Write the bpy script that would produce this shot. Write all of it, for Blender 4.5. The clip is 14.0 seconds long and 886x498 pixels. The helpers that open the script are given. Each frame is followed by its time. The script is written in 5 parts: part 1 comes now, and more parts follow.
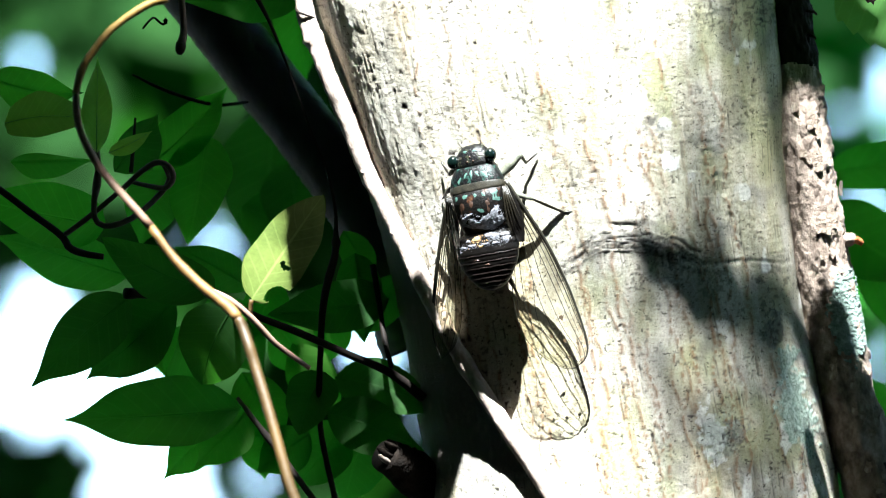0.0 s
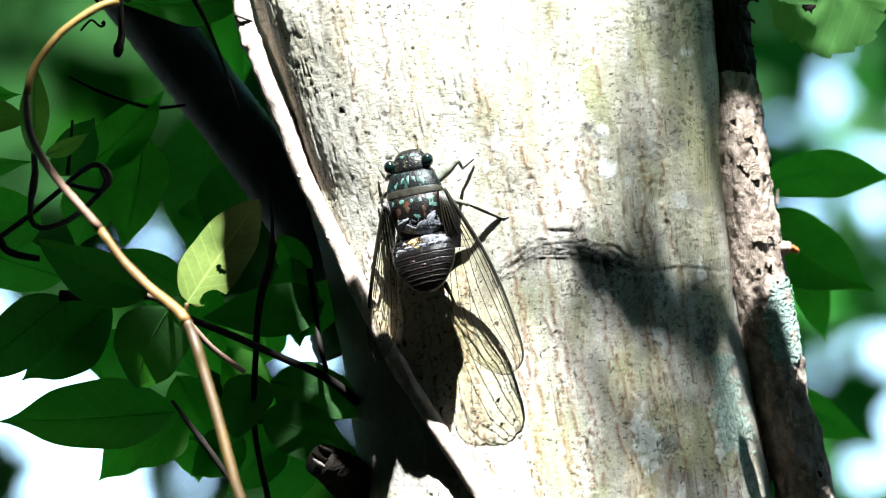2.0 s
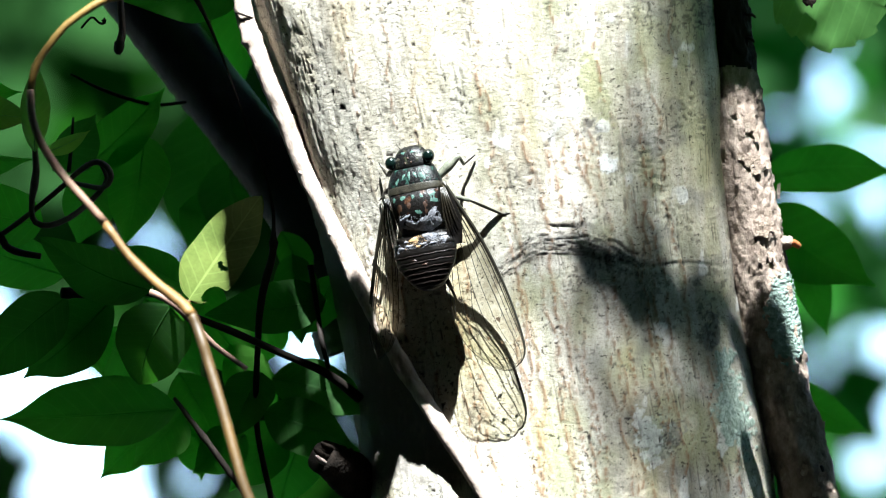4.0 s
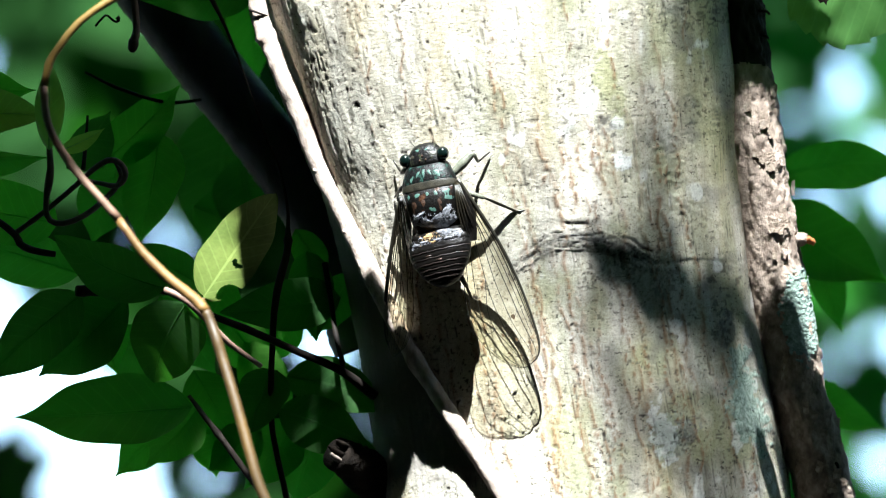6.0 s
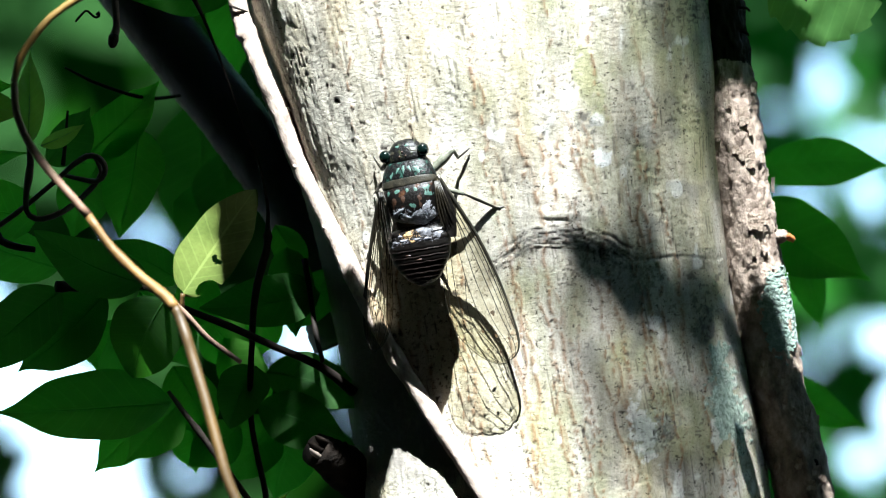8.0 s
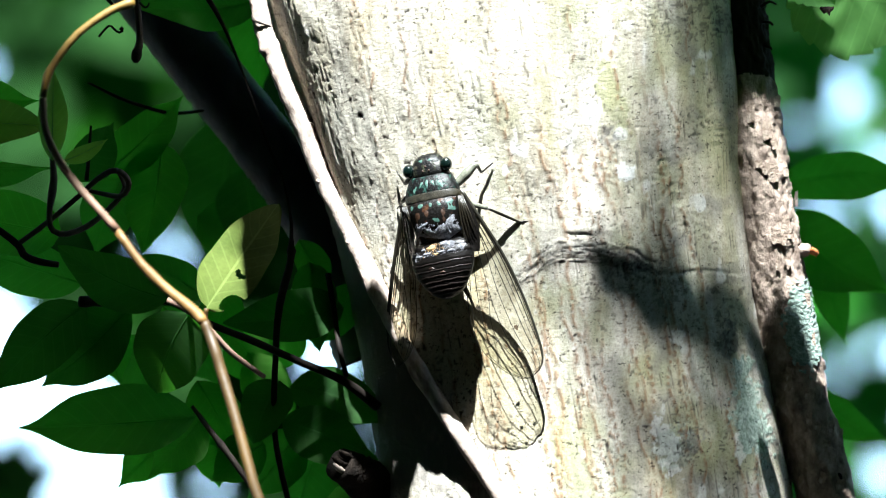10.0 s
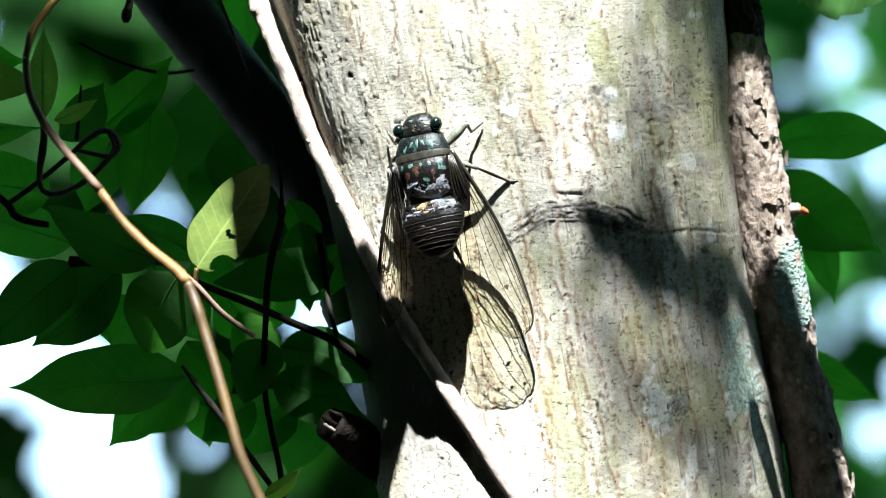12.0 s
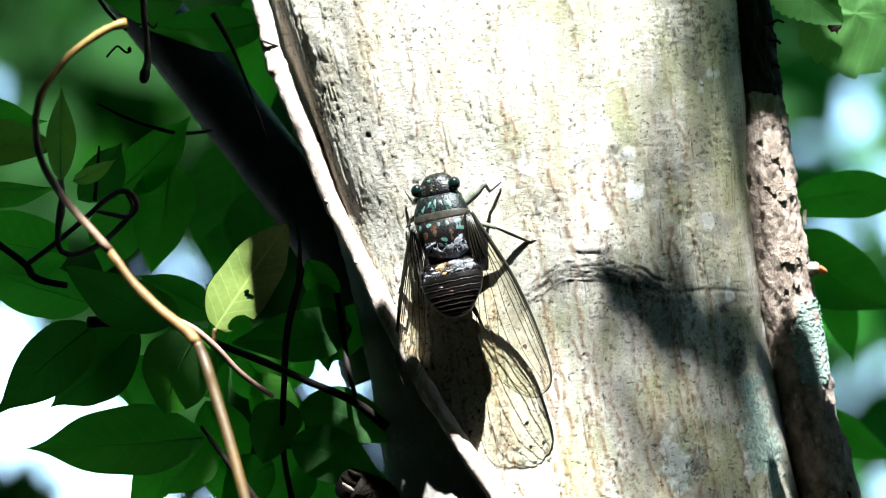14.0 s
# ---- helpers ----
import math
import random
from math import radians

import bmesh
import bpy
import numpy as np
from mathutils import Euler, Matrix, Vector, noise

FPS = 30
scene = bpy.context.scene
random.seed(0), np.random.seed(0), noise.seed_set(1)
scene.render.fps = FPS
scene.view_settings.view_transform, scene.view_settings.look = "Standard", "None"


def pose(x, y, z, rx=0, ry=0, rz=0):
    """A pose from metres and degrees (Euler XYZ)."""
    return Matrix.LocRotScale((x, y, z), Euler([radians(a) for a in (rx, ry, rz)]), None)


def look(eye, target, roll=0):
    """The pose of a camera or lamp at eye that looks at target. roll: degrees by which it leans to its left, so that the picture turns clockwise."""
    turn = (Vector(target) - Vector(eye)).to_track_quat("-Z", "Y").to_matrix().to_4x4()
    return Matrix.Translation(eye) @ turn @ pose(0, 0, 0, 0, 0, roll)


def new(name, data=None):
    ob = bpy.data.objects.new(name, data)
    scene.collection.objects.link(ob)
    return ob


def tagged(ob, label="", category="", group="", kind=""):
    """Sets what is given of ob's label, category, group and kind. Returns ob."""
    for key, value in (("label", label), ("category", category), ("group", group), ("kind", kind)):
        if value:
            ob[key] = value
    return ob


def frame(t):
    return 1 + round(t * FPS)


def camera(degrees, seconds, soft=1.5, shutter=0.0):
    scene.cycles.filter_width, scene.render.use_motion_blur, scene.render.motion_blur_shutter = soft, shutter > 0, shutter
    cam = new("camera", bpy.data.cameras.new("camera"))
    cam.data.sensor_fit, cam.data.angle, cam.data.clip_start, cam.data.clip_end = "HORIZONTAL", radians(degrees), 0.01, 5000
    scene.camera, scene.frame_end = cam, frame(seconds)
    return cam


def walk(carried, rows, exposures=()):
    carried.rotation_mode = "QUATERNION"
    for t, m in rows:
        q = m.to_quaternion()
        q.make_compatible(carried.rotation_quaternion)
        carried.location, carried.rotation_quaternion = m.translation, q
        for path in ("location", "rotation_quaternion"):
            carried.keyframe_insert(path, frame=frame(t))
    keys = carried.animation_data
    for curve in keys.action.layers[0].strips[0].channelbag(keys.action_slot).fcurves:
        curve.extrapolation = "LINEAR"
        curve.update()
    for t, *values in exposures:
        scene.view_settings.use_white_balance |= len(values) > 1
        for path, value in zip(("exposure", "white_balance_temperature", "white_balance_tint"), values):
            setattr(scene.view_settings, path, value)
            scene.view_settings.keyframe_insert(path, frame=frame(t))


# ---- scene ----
# A cicada singing on a tree trunk, filmed by hand from two metres with a long lens.
cam = camera(6.41, 14.0, soft=1.0)
TILT, HEIGHT, REACH = 11.0, 1.93, 2.0
# The stand: x to the right, y away along the line of sight, z up across it; its origin lies on the bark.
STAND = pose(0, 0, HEIGHT, TILT)
EYE = STAND @ Vector((0, -REACH, 0))
# seconds, where the lens points on the bark (mm across and up), lean in degrees
AIM = [
    (0.0, -6.83, -4.49, -0.00), (0.5, -7.39, -5.13, 0.29), (1.0, -1.34, -8.85, 0.42), (1.5, 9.98, -12.10, 0.53),
    (2.0, 9.31, -3.14, 0.41), (2.2, 8.43, -3.27, 0.33), (4.3, 9.26, -4.61, 0.12), (4.5, 10.26, -6.35, -0.06),
    (5.0, 10.89, -4.17, -0.04), (5.5, 7.21, -5.16, -0.03), (6.0, 5.28, -4.83, 0.11), (6.5, -0.00, 0.00, -0.00),
    (7.0, 5.47, -3.99, 0.28), (7.5, 5.54, -0.45, 0.22), (8.0, 10.41, -5.77, 0.19), (8.5, 7.22, -3.87, 0.30),
    (8.7, 4.48, -1.98, 0.34), (10.8, 6.28, -2.59, 0.07), (11.0, 7.16, -4.14, 0.09), (11.5, 5.38, -2.10, 0.05),
    (12.0, 6.97, -12.31, 0.10), (12.5, 19.89, -12.09, -0.09), (13.0, 24.56, -11.09, 0.14), (13.5, 12.66, -5.98, -0.01),
    (14.0, 2.32, 2.78, 0.00),
]
walk(cam, [(t, look(EYE, STAND @ Vector((x / 1000, 0, z / 1000)), roll)) for t, x, z, roll in AIM],
     exposures=[(0.0, 3.26, 5850, 6), (1.0, 3.20, 5850, 6), (2.0, 3.06, 5850, 6), (5.0, 2.82, 5850, 6), (6.5, 2.76, 5850, 6), (7.5, 2.67, 5850, 6), (8.5, 2.89, 5850, 6), (11.0, 2.82, 5850, 6), (11.5, 2.70, 5850, 6), (12.0, 2.78, 5850, 6), (12.5, 3.09, 5850, 6), (13.0, 3.36, 5850, 6), (13.5, 3.22, 5850, 6), (14.0, 2.97, 5850, 6)])
cam.data.dof.use_dof = True
cam.data.dof.focus_distance = REACH - 0.004
cam.data.dof.aperture_fstop = 18

# ---- light ----
SUN = Vector((-0.07, -1.0, 2.3)).normalized()
SUN_WORLD = STAND.to_3x3() @ SUN
world = bpy.data.worlds.new("sky")
scene.world = world
world.use_nodes = True
_nt = world.node_tree
_sky = _nt.nodes.new("ShaderNodeTexSky")
_sky.sky_type = "NISHITA"
_sky.sun_disc = False
_sky.sun_elevation = math.asin(SUN_WORLD.z)
_sky.sun_rotation = math.atan2(SUN_WORLD.x, SUN_WORLD.y)
_sky.air_density, _sky.dust_density, _sky.ozone_density = 1.3, 0.3, 2.0
_nt.nodes["Background"].inputs["Strength"].default_value = 0.1
_nt.links.new(_sky.outputs["Color"], _nt.nodes["Background"].inputs["Color"])
_lamp = bpy.data.lights.new("sun", "SUN")
_lamp.energy, _lamp.angle, _lamp.color = 5.0, radians(0.53), (1.0, 0.975, 0.92)
sun = new("sun", _lamp)
sun.matrix_world = look(SUN_WORLD * 20, (0, 0, 0))


# ---- materials ----
def graph(name):
    m = bpy.data.materials.new(name)
    m.use_nodes = True
    return m, m.node_tree, m.node_tree.nodes["Principled BSDF"]


def link(nt, a, b):
    nt.links.new(a, b)


def noise_of(nt, scale, detail=4, stretch=(1, 1, 1), rough=0.6):
    tc = nt.nodes.new("ShaderNodeTexCoord")
    mp = nt.nodes.new("ShaderNodeMapping")
    mp.inputs["Scale"].default_value = stretch
    n = nt.nodes.new("ShaderNodeTexNoise")
    n.inputs["Scale"].default_value, n.inputs["Detail"].default_value = scale, detail
    n.inputs["Roughness"].default_value = rough
    link(nt, tc.outputs["Object"], mp.inputs["Vector"])
    link(nt, mp.outputs["Vector"], n.inputs["Vector"])
    return n.outputs["Fac"]


def ramp(nt, fac, stops):
    r = nt.nodes.new("ShaderNodeValToRGB")
    el = r.color_ramp.elements
    while len(el) < len(stops):
        el.new(0.5)
    for e, (p, c) in zip(el, stops):
        e.position, e.color = p, (*c, 1)
    link(nt, fac, r.inputs["Fac"])
    return r.outputs["Color"]


def blend(nt, fac, a, b, how="MIX"):
    n = nt.nodes.new("ShaderNodeMix")
    n.data_type, n.blend_type = "RGBA", how
    for sock, v in ((n.inputs[0], fac), (n.inputs[6], a), (n.inputs[7], b)):
        if isinstance(v, (int, float)):
            sock.default_value = v
        elif isinstance(v, tuple):
            sock.default_value = (*v, 1)
        else:
            link(nt, v, sock)
    return n.outputs[2]


def relief(nt, b, height, strength, distance):
    n = nt.nodes.new("ShaderNodeBump")
    n.inputs["Strength"].default_value, n.inputs["Distance"].default_value = strength, distance
    link(nt, height, n.inputs["Height"])
    link(nt, n.outputs["Normal"], b.inputs["Normal"])


def attribute(nt, name):
    n = nt.nodes.new("ShaderNodeAttribute")
    n.attribute_name = name
    return n.outputs["Fac"]


def surface(name, dark, light, scale=300, stretch=(1, 1, 1), rough=0.7, bump=0.4, depth=0.0005, grain=2500, metal=0.0,
            spec=0.5, coat=0.0):
    """A two-scale mottled surface with fine relief."""
    m, nt, b = graph(name)
    mid = tuple((p + q) / 2 for p, q in zip(dark, light))
    c = ramp(nt, noise_of(nt, scale, 5, stretch), [(0.3, dark), (0.5, mid), (0.7, light)])
    g = noise_of(nt, grain, 3, stretch)
    c = blend(nt, 0.45, c, ramp(nt, g, [(0.3, (0.55, 0.55, 0.55)), (0.7, (1, 1, 1))]), "MULTIPLY")
    link(nt, c, b.inputs["Base Color"])
    b.inputs["Roughness"].default_value, b.inputs["Metallic"].default_value = rough, metal
    b.inputs["Specular IOR Level"].default_value = spec
    b.inputs["Coat Weight"].default_value = coat
    relief(nt, b, g, bump, depth)
    return m


def leaf_surface(name, dark, light, glow, share=0.45, rough=0.38, gloss=0.3):
    """A leaf: waxy face, light showing through, side veins and midrib from its own coordinates."""
    m, nt, b = graph(name)
    uv = nt.nodes.new("ShaderNodeUVMap")
    sep = nt.nodes.new("ShaderNodeSeparateXYZ")
    link(nt, uv.outputs["UV"], sep.inputs[0])

    def calc(op, a, v):
        n = nt.nodes.new("ShaderNodeMath")
        n.operation = op
        for sock, val in zip(n.inputs, (a, v)):
            if isinstance(val, (int, float)):
                sock.default_value = val
            else:
                link(nt, val, sock)
        return n.outputs[0]
    off = calc("ABSOLUTE", calc("SUBTRACT", sep.outputs[1], 0.5), 0)
    wave = calc("SINE", calc("MULTIPLY", calc("SUBTRACT", sep.outputs[0], calc("MULTIPLY", off, 0.35)), 62.0), 0)
    side = calc("GREATER_THAN", wave, 0.9)
    rib = calc("LESS_THAN", off, 0.022)
    vein = calc("MAXIMUM", calc("MULTIPLY", side, 0.4), rib)
    c = ramp(nt, noise_of(nt, 60, 4), [(0.3, dark), (0.7, light)])
    c = blend(nt, 0.35, c, ramp(nt, noise_of(nt, 900, 3), [(0.35, (0.6, 0.6, 0.6)), (0.65, (1, 1, 1))]), "MULTIPLY")
    c = blend(nt, calc("MULTIPLY", vein, 0.2), c, tuple(min(1, v * 2.2 + 0.02) for v in light))
    link(nt, c, b.inputs["Base Color"])
    b.inputs["Roughness"].default_value = rough
    b.inputs["Specular IOR Level"].default_value = gloss
    relief(nt, b, noise_of(nt, 500, 3), 0.12, 0.0004)
    tr = nt.nodes.new("ShaderNodeBsdfTranslucent")
    g = blend(nt, 0.6, glow, ramp(nt, noise_of(nt, 45, 3), [(0.3, (0.45, 0.5, 0.4)), (0.7, (1, 1, 1))]), "MULTIPLY")
    g = blend(nt, calc("MULTIPLY", vein, 0.2), g, tuple(min(1, v * 1.5) for v in glow))
    link(nt, g, tr.inputs["Color"])
    mx = nt.nodes.new("ShaderNodeMixShader")
    mx.inputs[0].default_value = share
    link(nt, b.outputs[0], mx.inputs[1])
    link(nt, tr.outputs[0], mx.inputs[2])
    link(nt, mx.outputs[0], nt.nodes["Material Output"].inputs["Surface"])
    return m


def bark_surface():
    m, nt, b = graph("smooth_bark")
    long = (1, 1, 0.16)
    c = ramp(nt, noise_of(nt, 70, 5, (1, 1, 0.4)), [(0.3, (0.40, 0.36, 0.29)), (0.5, (0.585, 0.55, 0.47)), (0.72, (0.69, 0.66, 0.59))])
    c = blend(nt, 0.5, c, ramp(nt, noise_of(nt, 420, 5, long), [(0.35, (0.62, 0.6, 0.56)), (0.6, (1, 1, 1))]), "MULTIPLY")
    c = blend(nt, 0.45, c, ramp(nt, noise_of(nt, 900, 5, (1, 1, 1.6), 0.72), [(0.36, (0.45, 0.43, 0.40)), (0.48, (1, 1, 1))]), "MULTIPLY")
    c = blend(nt, ramp(nt, noise_of(nt, 60, 4, (1, 1, 0.1)), [(0.45, (0, 0, 0)), (0.7, (0.55, 0.55, 0.55))]), c, (0.60, 0.50, 0.28))
    c = blend(nt, attribute(nt, "algae"), c, (0.26, 0.27, 0.12))
    c = blend(nt, attribute(nt, "grey"), c, (0.17, 0.165, 0.155))
    c = blend(nt, attribute(nt, "rust"), c, (0.20, 0.092, 0.034))
    c = blend(nt, attribute(nt, "pale"), c, (0.76, 0.76, 0.73))
    lich = ramp(nt, noise_of(nt, 900, 4), [(0.35, (0.20, 0.26, 0.21)), (0.6, (0.44, 0.53, 0.45))])
    c = blend(nt, attribute(nt, "lichen"), c, lich)
    # short dark flecks and hair cracks
    fl = ramp(nt, noise_of(nt, 620, 3, (1, 1, 1.5), 0.7), [(0.33, (0.10, 0.085, 0.07)), (0.385, (1, 1, 1))])
    c = blend(nt, 0.8, c, fl, "MULTIPLY")
    hair = ramp(nt, noise_of(nt, 300, 4, (1, 1, 2.6), 0.8), [(0.485, (1, 1, 1)), (0.5, (0.42, 0.38, 0.33)), (0.515, (1, 1, 1))])
    c = blend(nt, 0.45, c, hair, "MULTIPLY")
    c = blend(nt, 0.6, c, ramp(nt, noise_of(nt, 1700, 6, (1, 1, 0.8), 0.75), [(0.34, (0.5, 0.48, 0.44)), (0.5, (0.95, 0.95, 0.94)), (0.62, (1, 1, 1))]), "MULTIPLY")
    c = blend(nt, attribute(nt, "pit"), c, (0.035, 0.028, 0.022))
    # shade of the hollow, put into the bark's colour
    c = blend(nt, attribute(nt, "hollow_shade"), c, (0.17, 0.155, 0.135))
    link(nt, c, b.inputs["Base Color"])
    b.inputs["Roughness"].default_value = 0.75
    b.inputs["Specular IOR Level"].default_value = 0.3
    relief(nt, b, noise_of(nt, 700, 7, (1, 1, 1.7), 0.78), 0.5, 0.0008)
    return m


def membrane_surface():
    """Clear wing skin with a faint brown tint and an oily gloss."""
    m, nt, b = graph("wing_membrane")
    tr = nt.nodes.new("ShaderNodeBsdfTransparent")
    link(nt, ramp(nt, noise_of(nt, 420, 4), [(0.3, (0.64, 0.61, 0.50)), (0.5, (0.80, 0.78, 0.68)), (0.7, (0.88, 0.865, 0.78))]), tr.inputs["Color"])
    b.inputs["Base Color"].default_value = (0.06, 0.05, 0.03, 1)
    b.inputs["Roughness"].default_value = 0.2
    relief(nt, b, noise_of(nt, 700, 2), 0.3, 0.0004)
    mx = nt.nodes.new("ShaderNodeMixShader")
    mx.inputs[0].default_value = 0.07
    link(nt, tr.outputs[0], mx.inputs[1])
    link(nt, b.outputs[0], mx.inputs[2])
    link(nt, mx.outputs[0], nt.nodes["Material Output"].inputs["Surface"])
    return m


BARK = bark_surface()
FLAKY = surface("flaky_bark", (0.11, 0.075, 0.055), (0.46, 0.365, 0.295), 260, (1, 1, 0.7), 0.85, 0.8, 0.0008, 1400)
FLAKE = surface("bark_flake", (0.16, 0.10, 0.07), (0.46, 0.38, 0.30), 500, (1, 1, 1), 0.85, 0.7, 0.0006, 1700)
PALE = surface("pale_twig_bark", (0.20, 0.145, 0.115), (0.56, 0.47, 0.40), 330, (1, 1, 0.6), 0.7, 0.5, 0.0005, 1300)
# the limb's shade and bluish sky sheen are put into this colour
DARK = surface("shade_dark_bark", (0.014, 0.018, 0.028), (0.036, 0.045, 0.068), 120, (1, 1, 0.5), 0.42, 0.4, 0.0005, 900)
VINE = surface("tan_vine_bark", (0.036, 0.0195, 0.0035), (0.10, 0.055, 0.0095), 90, (1, 1, 0.5), 0.55, 0.3, 0.0004, 1200)
YOUNG = surface("yellow_shoot_bark", (0.10, 0.055, 0.01), (0.25, 0.16, 0.03), 120, (1, 1, 0.5), 0.5, 0.25, 0.0003, 1200)
PINK = surface("pinkish_twig_bark", (0.17, 0.10, 0.07), (0.33, 0.21, 0.15), 120, (1, 1, 0.5), 0.6, 0.35, 0.0004, 1200)
BROWN = surface("brown_vine_bark", (0.10, 0.055, 0.033), (0.25, 0.145, 0.09), 120, (1, 1, 0.5), 0.6, 0.35, 0.0004, 1200)
ORANGE = surface("orange_vine_bark", (0.10, 0.05, 0.010), (0.24, 0.135, 0.035), 120, (1, 1, 0.5), 0.55, 0.35, 0.0004, 1200)
STEM = surface("dark_stem_bark", (0.005, 0.004, 0.0035), (0.017, 0.012, 0.009), 200, (1, 1, 0.5), 0.7, 0.5, 0.0004, 1200, 0, 0.15)
GREY = surface("grey_twig_bark", (0.03, 0.022, 0.018), (0.095, 0.07, 0.058), 220, (1, 1, 0.5), 0.75, 0.6, 0.0005, 1200)
CUT = surface("broken_wood", (0.36, 0.09, 0.02), (0.62, 0.22, 0.06), 700, (1, 1, 1), 0.8, 0.6, 0.0005, 2000)
LICHEN = surface("grey_green_lichen", (0.15, 0.21, 0.175), (0.34, 0.43, 0.37), 700, (1, 1, 1), 0.9, 0.8, 0.0006, 2400)
LEAF = leaf_surface("dark_green_leaf", (0.015, 0.05, 0.012), (0.038, 0.10, 0.022), (0.11, 0.50, 0.03), 0.58, 0.55, 0.05)
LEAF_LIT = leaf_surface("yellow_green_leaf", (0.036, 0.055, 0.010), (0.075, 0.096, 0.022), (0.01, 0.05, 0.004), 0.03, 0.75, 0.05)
LEAF_OLIVE = leaf_surface("olive_green_leaf", (0.08, 0.12, 0.025), (0.15, 0.20, 0.05), (0.22, 0.50, 0.05), 0.55, 0.5)
LEAF_SUN = leaf_surface("sunlit_green_leaf", (0.035, 0.10, 0.02), (0.07, 0.17, 0.04), (0.11, 0.34, 0.05), 0.5, 0.5)
LEAF_FRESH = leaf_surface("fresh_green_leaf", (0.025, 0.09, 0.010), (0.06, 0.17, 0.022), (0.12, 0.58, 0.025), 0.62, 0.5, 0.15)
LEAF_BACK = leaf_surface("sun_toned_back_leaf", (0.018, 0.07, 0.018), (0.045, 0.14, 0.035), (0.05, 0.24, 0.03), 0.6, 0.6, 0.15)
LEAF_FAR = leaf_surface("canopy_leaf", (0.015, 0.055, 0.012), (0.04, 0.11, 0.02), (0.04, 0.20, 0.015), 0.45)
RIB = surface("leaf_midrib", (0.05, 0.15, 0.03), (0.11, 0.26, 0.06), 300, (1, 1, 1), 0.5, 0.2, 0.0003, 1200, 0, 0.3)
# background leaf copy with shade put into its colour
LEAF_MID = leaf_surface("shade_toned_back_leaf", (0.007, 0.030, 0.007), (0.018, 0.056, 0.011), (0.018, 0.095, 0.006), 0.42, 0.7, 0.04)
# leaf copy with shade put into its colour
LEAF_SHADE = leaf_surface("shade_toned_leaf", (0.011, 0.034, 0.010), (0.028, 0.07, 0.018), (0.07, 0.30, 0.02), 0.45, 0.6, 0.04)
# canopy leaf copy darkened to cut the light bounced onto the bark
LEAF_DIMMED = leaf_surface("dimmed_leaf", (0.010, 0.032, 0.010), (0.026, 0.07, 0.02), (0.02, 0.09, 0.01), 0.2)
SHELL = surface("black_shell", (0.0012, 0.0011, 0.001), (0.006, 0.0048, 0.004), 700, (1, 1, 1), 0.3, 0.4, 0.0004, 1800, 0, 0.3)
EYE_M = surface("dark_green_eye", (0.001, 0.003, 0.0025), (0.003, 0.008, 0.0065), 500, (1, 1, 1), 0.12, 0.08, 0.0001, 6000, 0, 0.7, 0.4)
TURQ = surface("turquoise_mark", (0.014, 0.04, 0.032), (0.06, 0.125, 0.10), 700, (1, 1, 1), 0.45, 0.3, 0.0003, 2600)
OLIVE = surface("olive_collar", (0.008, 0.0075, 0.005), (0.034, 0.03, 0.02), 500, (1, 1, 1), 0.4, 0.3, 0.0003, 2600)
RUSTY = surface("rust_brown_mark", (0.014, 0.006, 0.0035), (0.045, 0.02, 0.009), 900, (1, 1, 1), 0.45, 0.3, 0.0003, 2600)
BLOOM = surface("grey_bloom", (0.012, 0.012, 0.015), (0.20, 0.205, 0.23), 1300, (1, 1, 1), 0.7, 0.8, 0.0004, 4000)
GOLD = surface("golden_down", (0.16, 0.09, 0.03), (0.40, 0.26, 0.11), 1500, (1, 1, 1), 0.55, 0.8, 0.0004, 4000)
CHALK = surface("white_bloom", (0.035, 0.035, 0.042), (0.40, 0.41, 0.45), 1100, (1, 1, 1), 0.7, 0.8, 0.0004, 4000)
RING = surface("bronze_ring", (0.004, 0.003, 0.003), (0.04, 0.027, 0.023), 450, (1, 1, 1), 0.4, 0.4, 0.0003, 3000)
LEG = surface("grey_green_leg", (0.07, 0.075, 0.055), (0.18, 0.185, 0.14), 700, (1, 1, 1), 0.35, 0.3, 0.0003, 2600)
VEIN = surface("wing_vein", (0.004, 0.0035, 0.002), (0.018, 0.014, 0.007), 900, (1, 1, 1), 0.35, 0.2, 0.0002, 2600)
SPOT = surface("brown_wing_spot", (0.035, 0.02, 0.008), (0.085, 0.052, 0.02), 900, (1, 1, 1), 0.5, 0.2, 0.0002, 2600)


def mottled(name, ground, marks, amount, scale):
    m, nt, b = graph(name)
    n = noise_of(nt, scale, 3, (1, 1, 0.7), 0.65)
    c = ramp(nt, n, [(0.0, ground), (amount, ground), (min(amount + 0.05, 0.99), marks[0]), (min(amount + 0.22, 1.0), marks[1])])
    c = blend(nt, 0.7, c, ramp(nt, noise_of(nt, 2400, 3), [(0.35, (0.35, 0.35, 0.35)), (0.6, (1, 1, 1))]), "MULTIPLY")
    link(nt, c, b.inputs["Base Color"])
    b.inputs["Roughness"].default_value = 0.4
    b.inputs["Specular IOR Level"].default_value = 0.2
    relief(nt, b, noise_of(nt, 1600, 3), 0.5, 0.0004)
    return m


COLLARED = mottled("black_and_teal_shell", (0.003, 0.003, 0.003), ((0.006, 0.019, 0.015), (0.035, 0.085, 0.065)), 0.53, 620)
BACK = mottled("black_and_brown_shell", (0.003, 0.0025, 0.002), ((0.03, 0.012, 0.006), (0.07, 0.035, 0.015)), 0.58, 420)
BROW = mottled("black_and_olive_shell", (0.003, 0.003, 0.003), ((0.02, 0.022, 0.012), (0.05, 0.06, 0.035)), 0.55, 800)
MEMBRANE = membrane_surface()
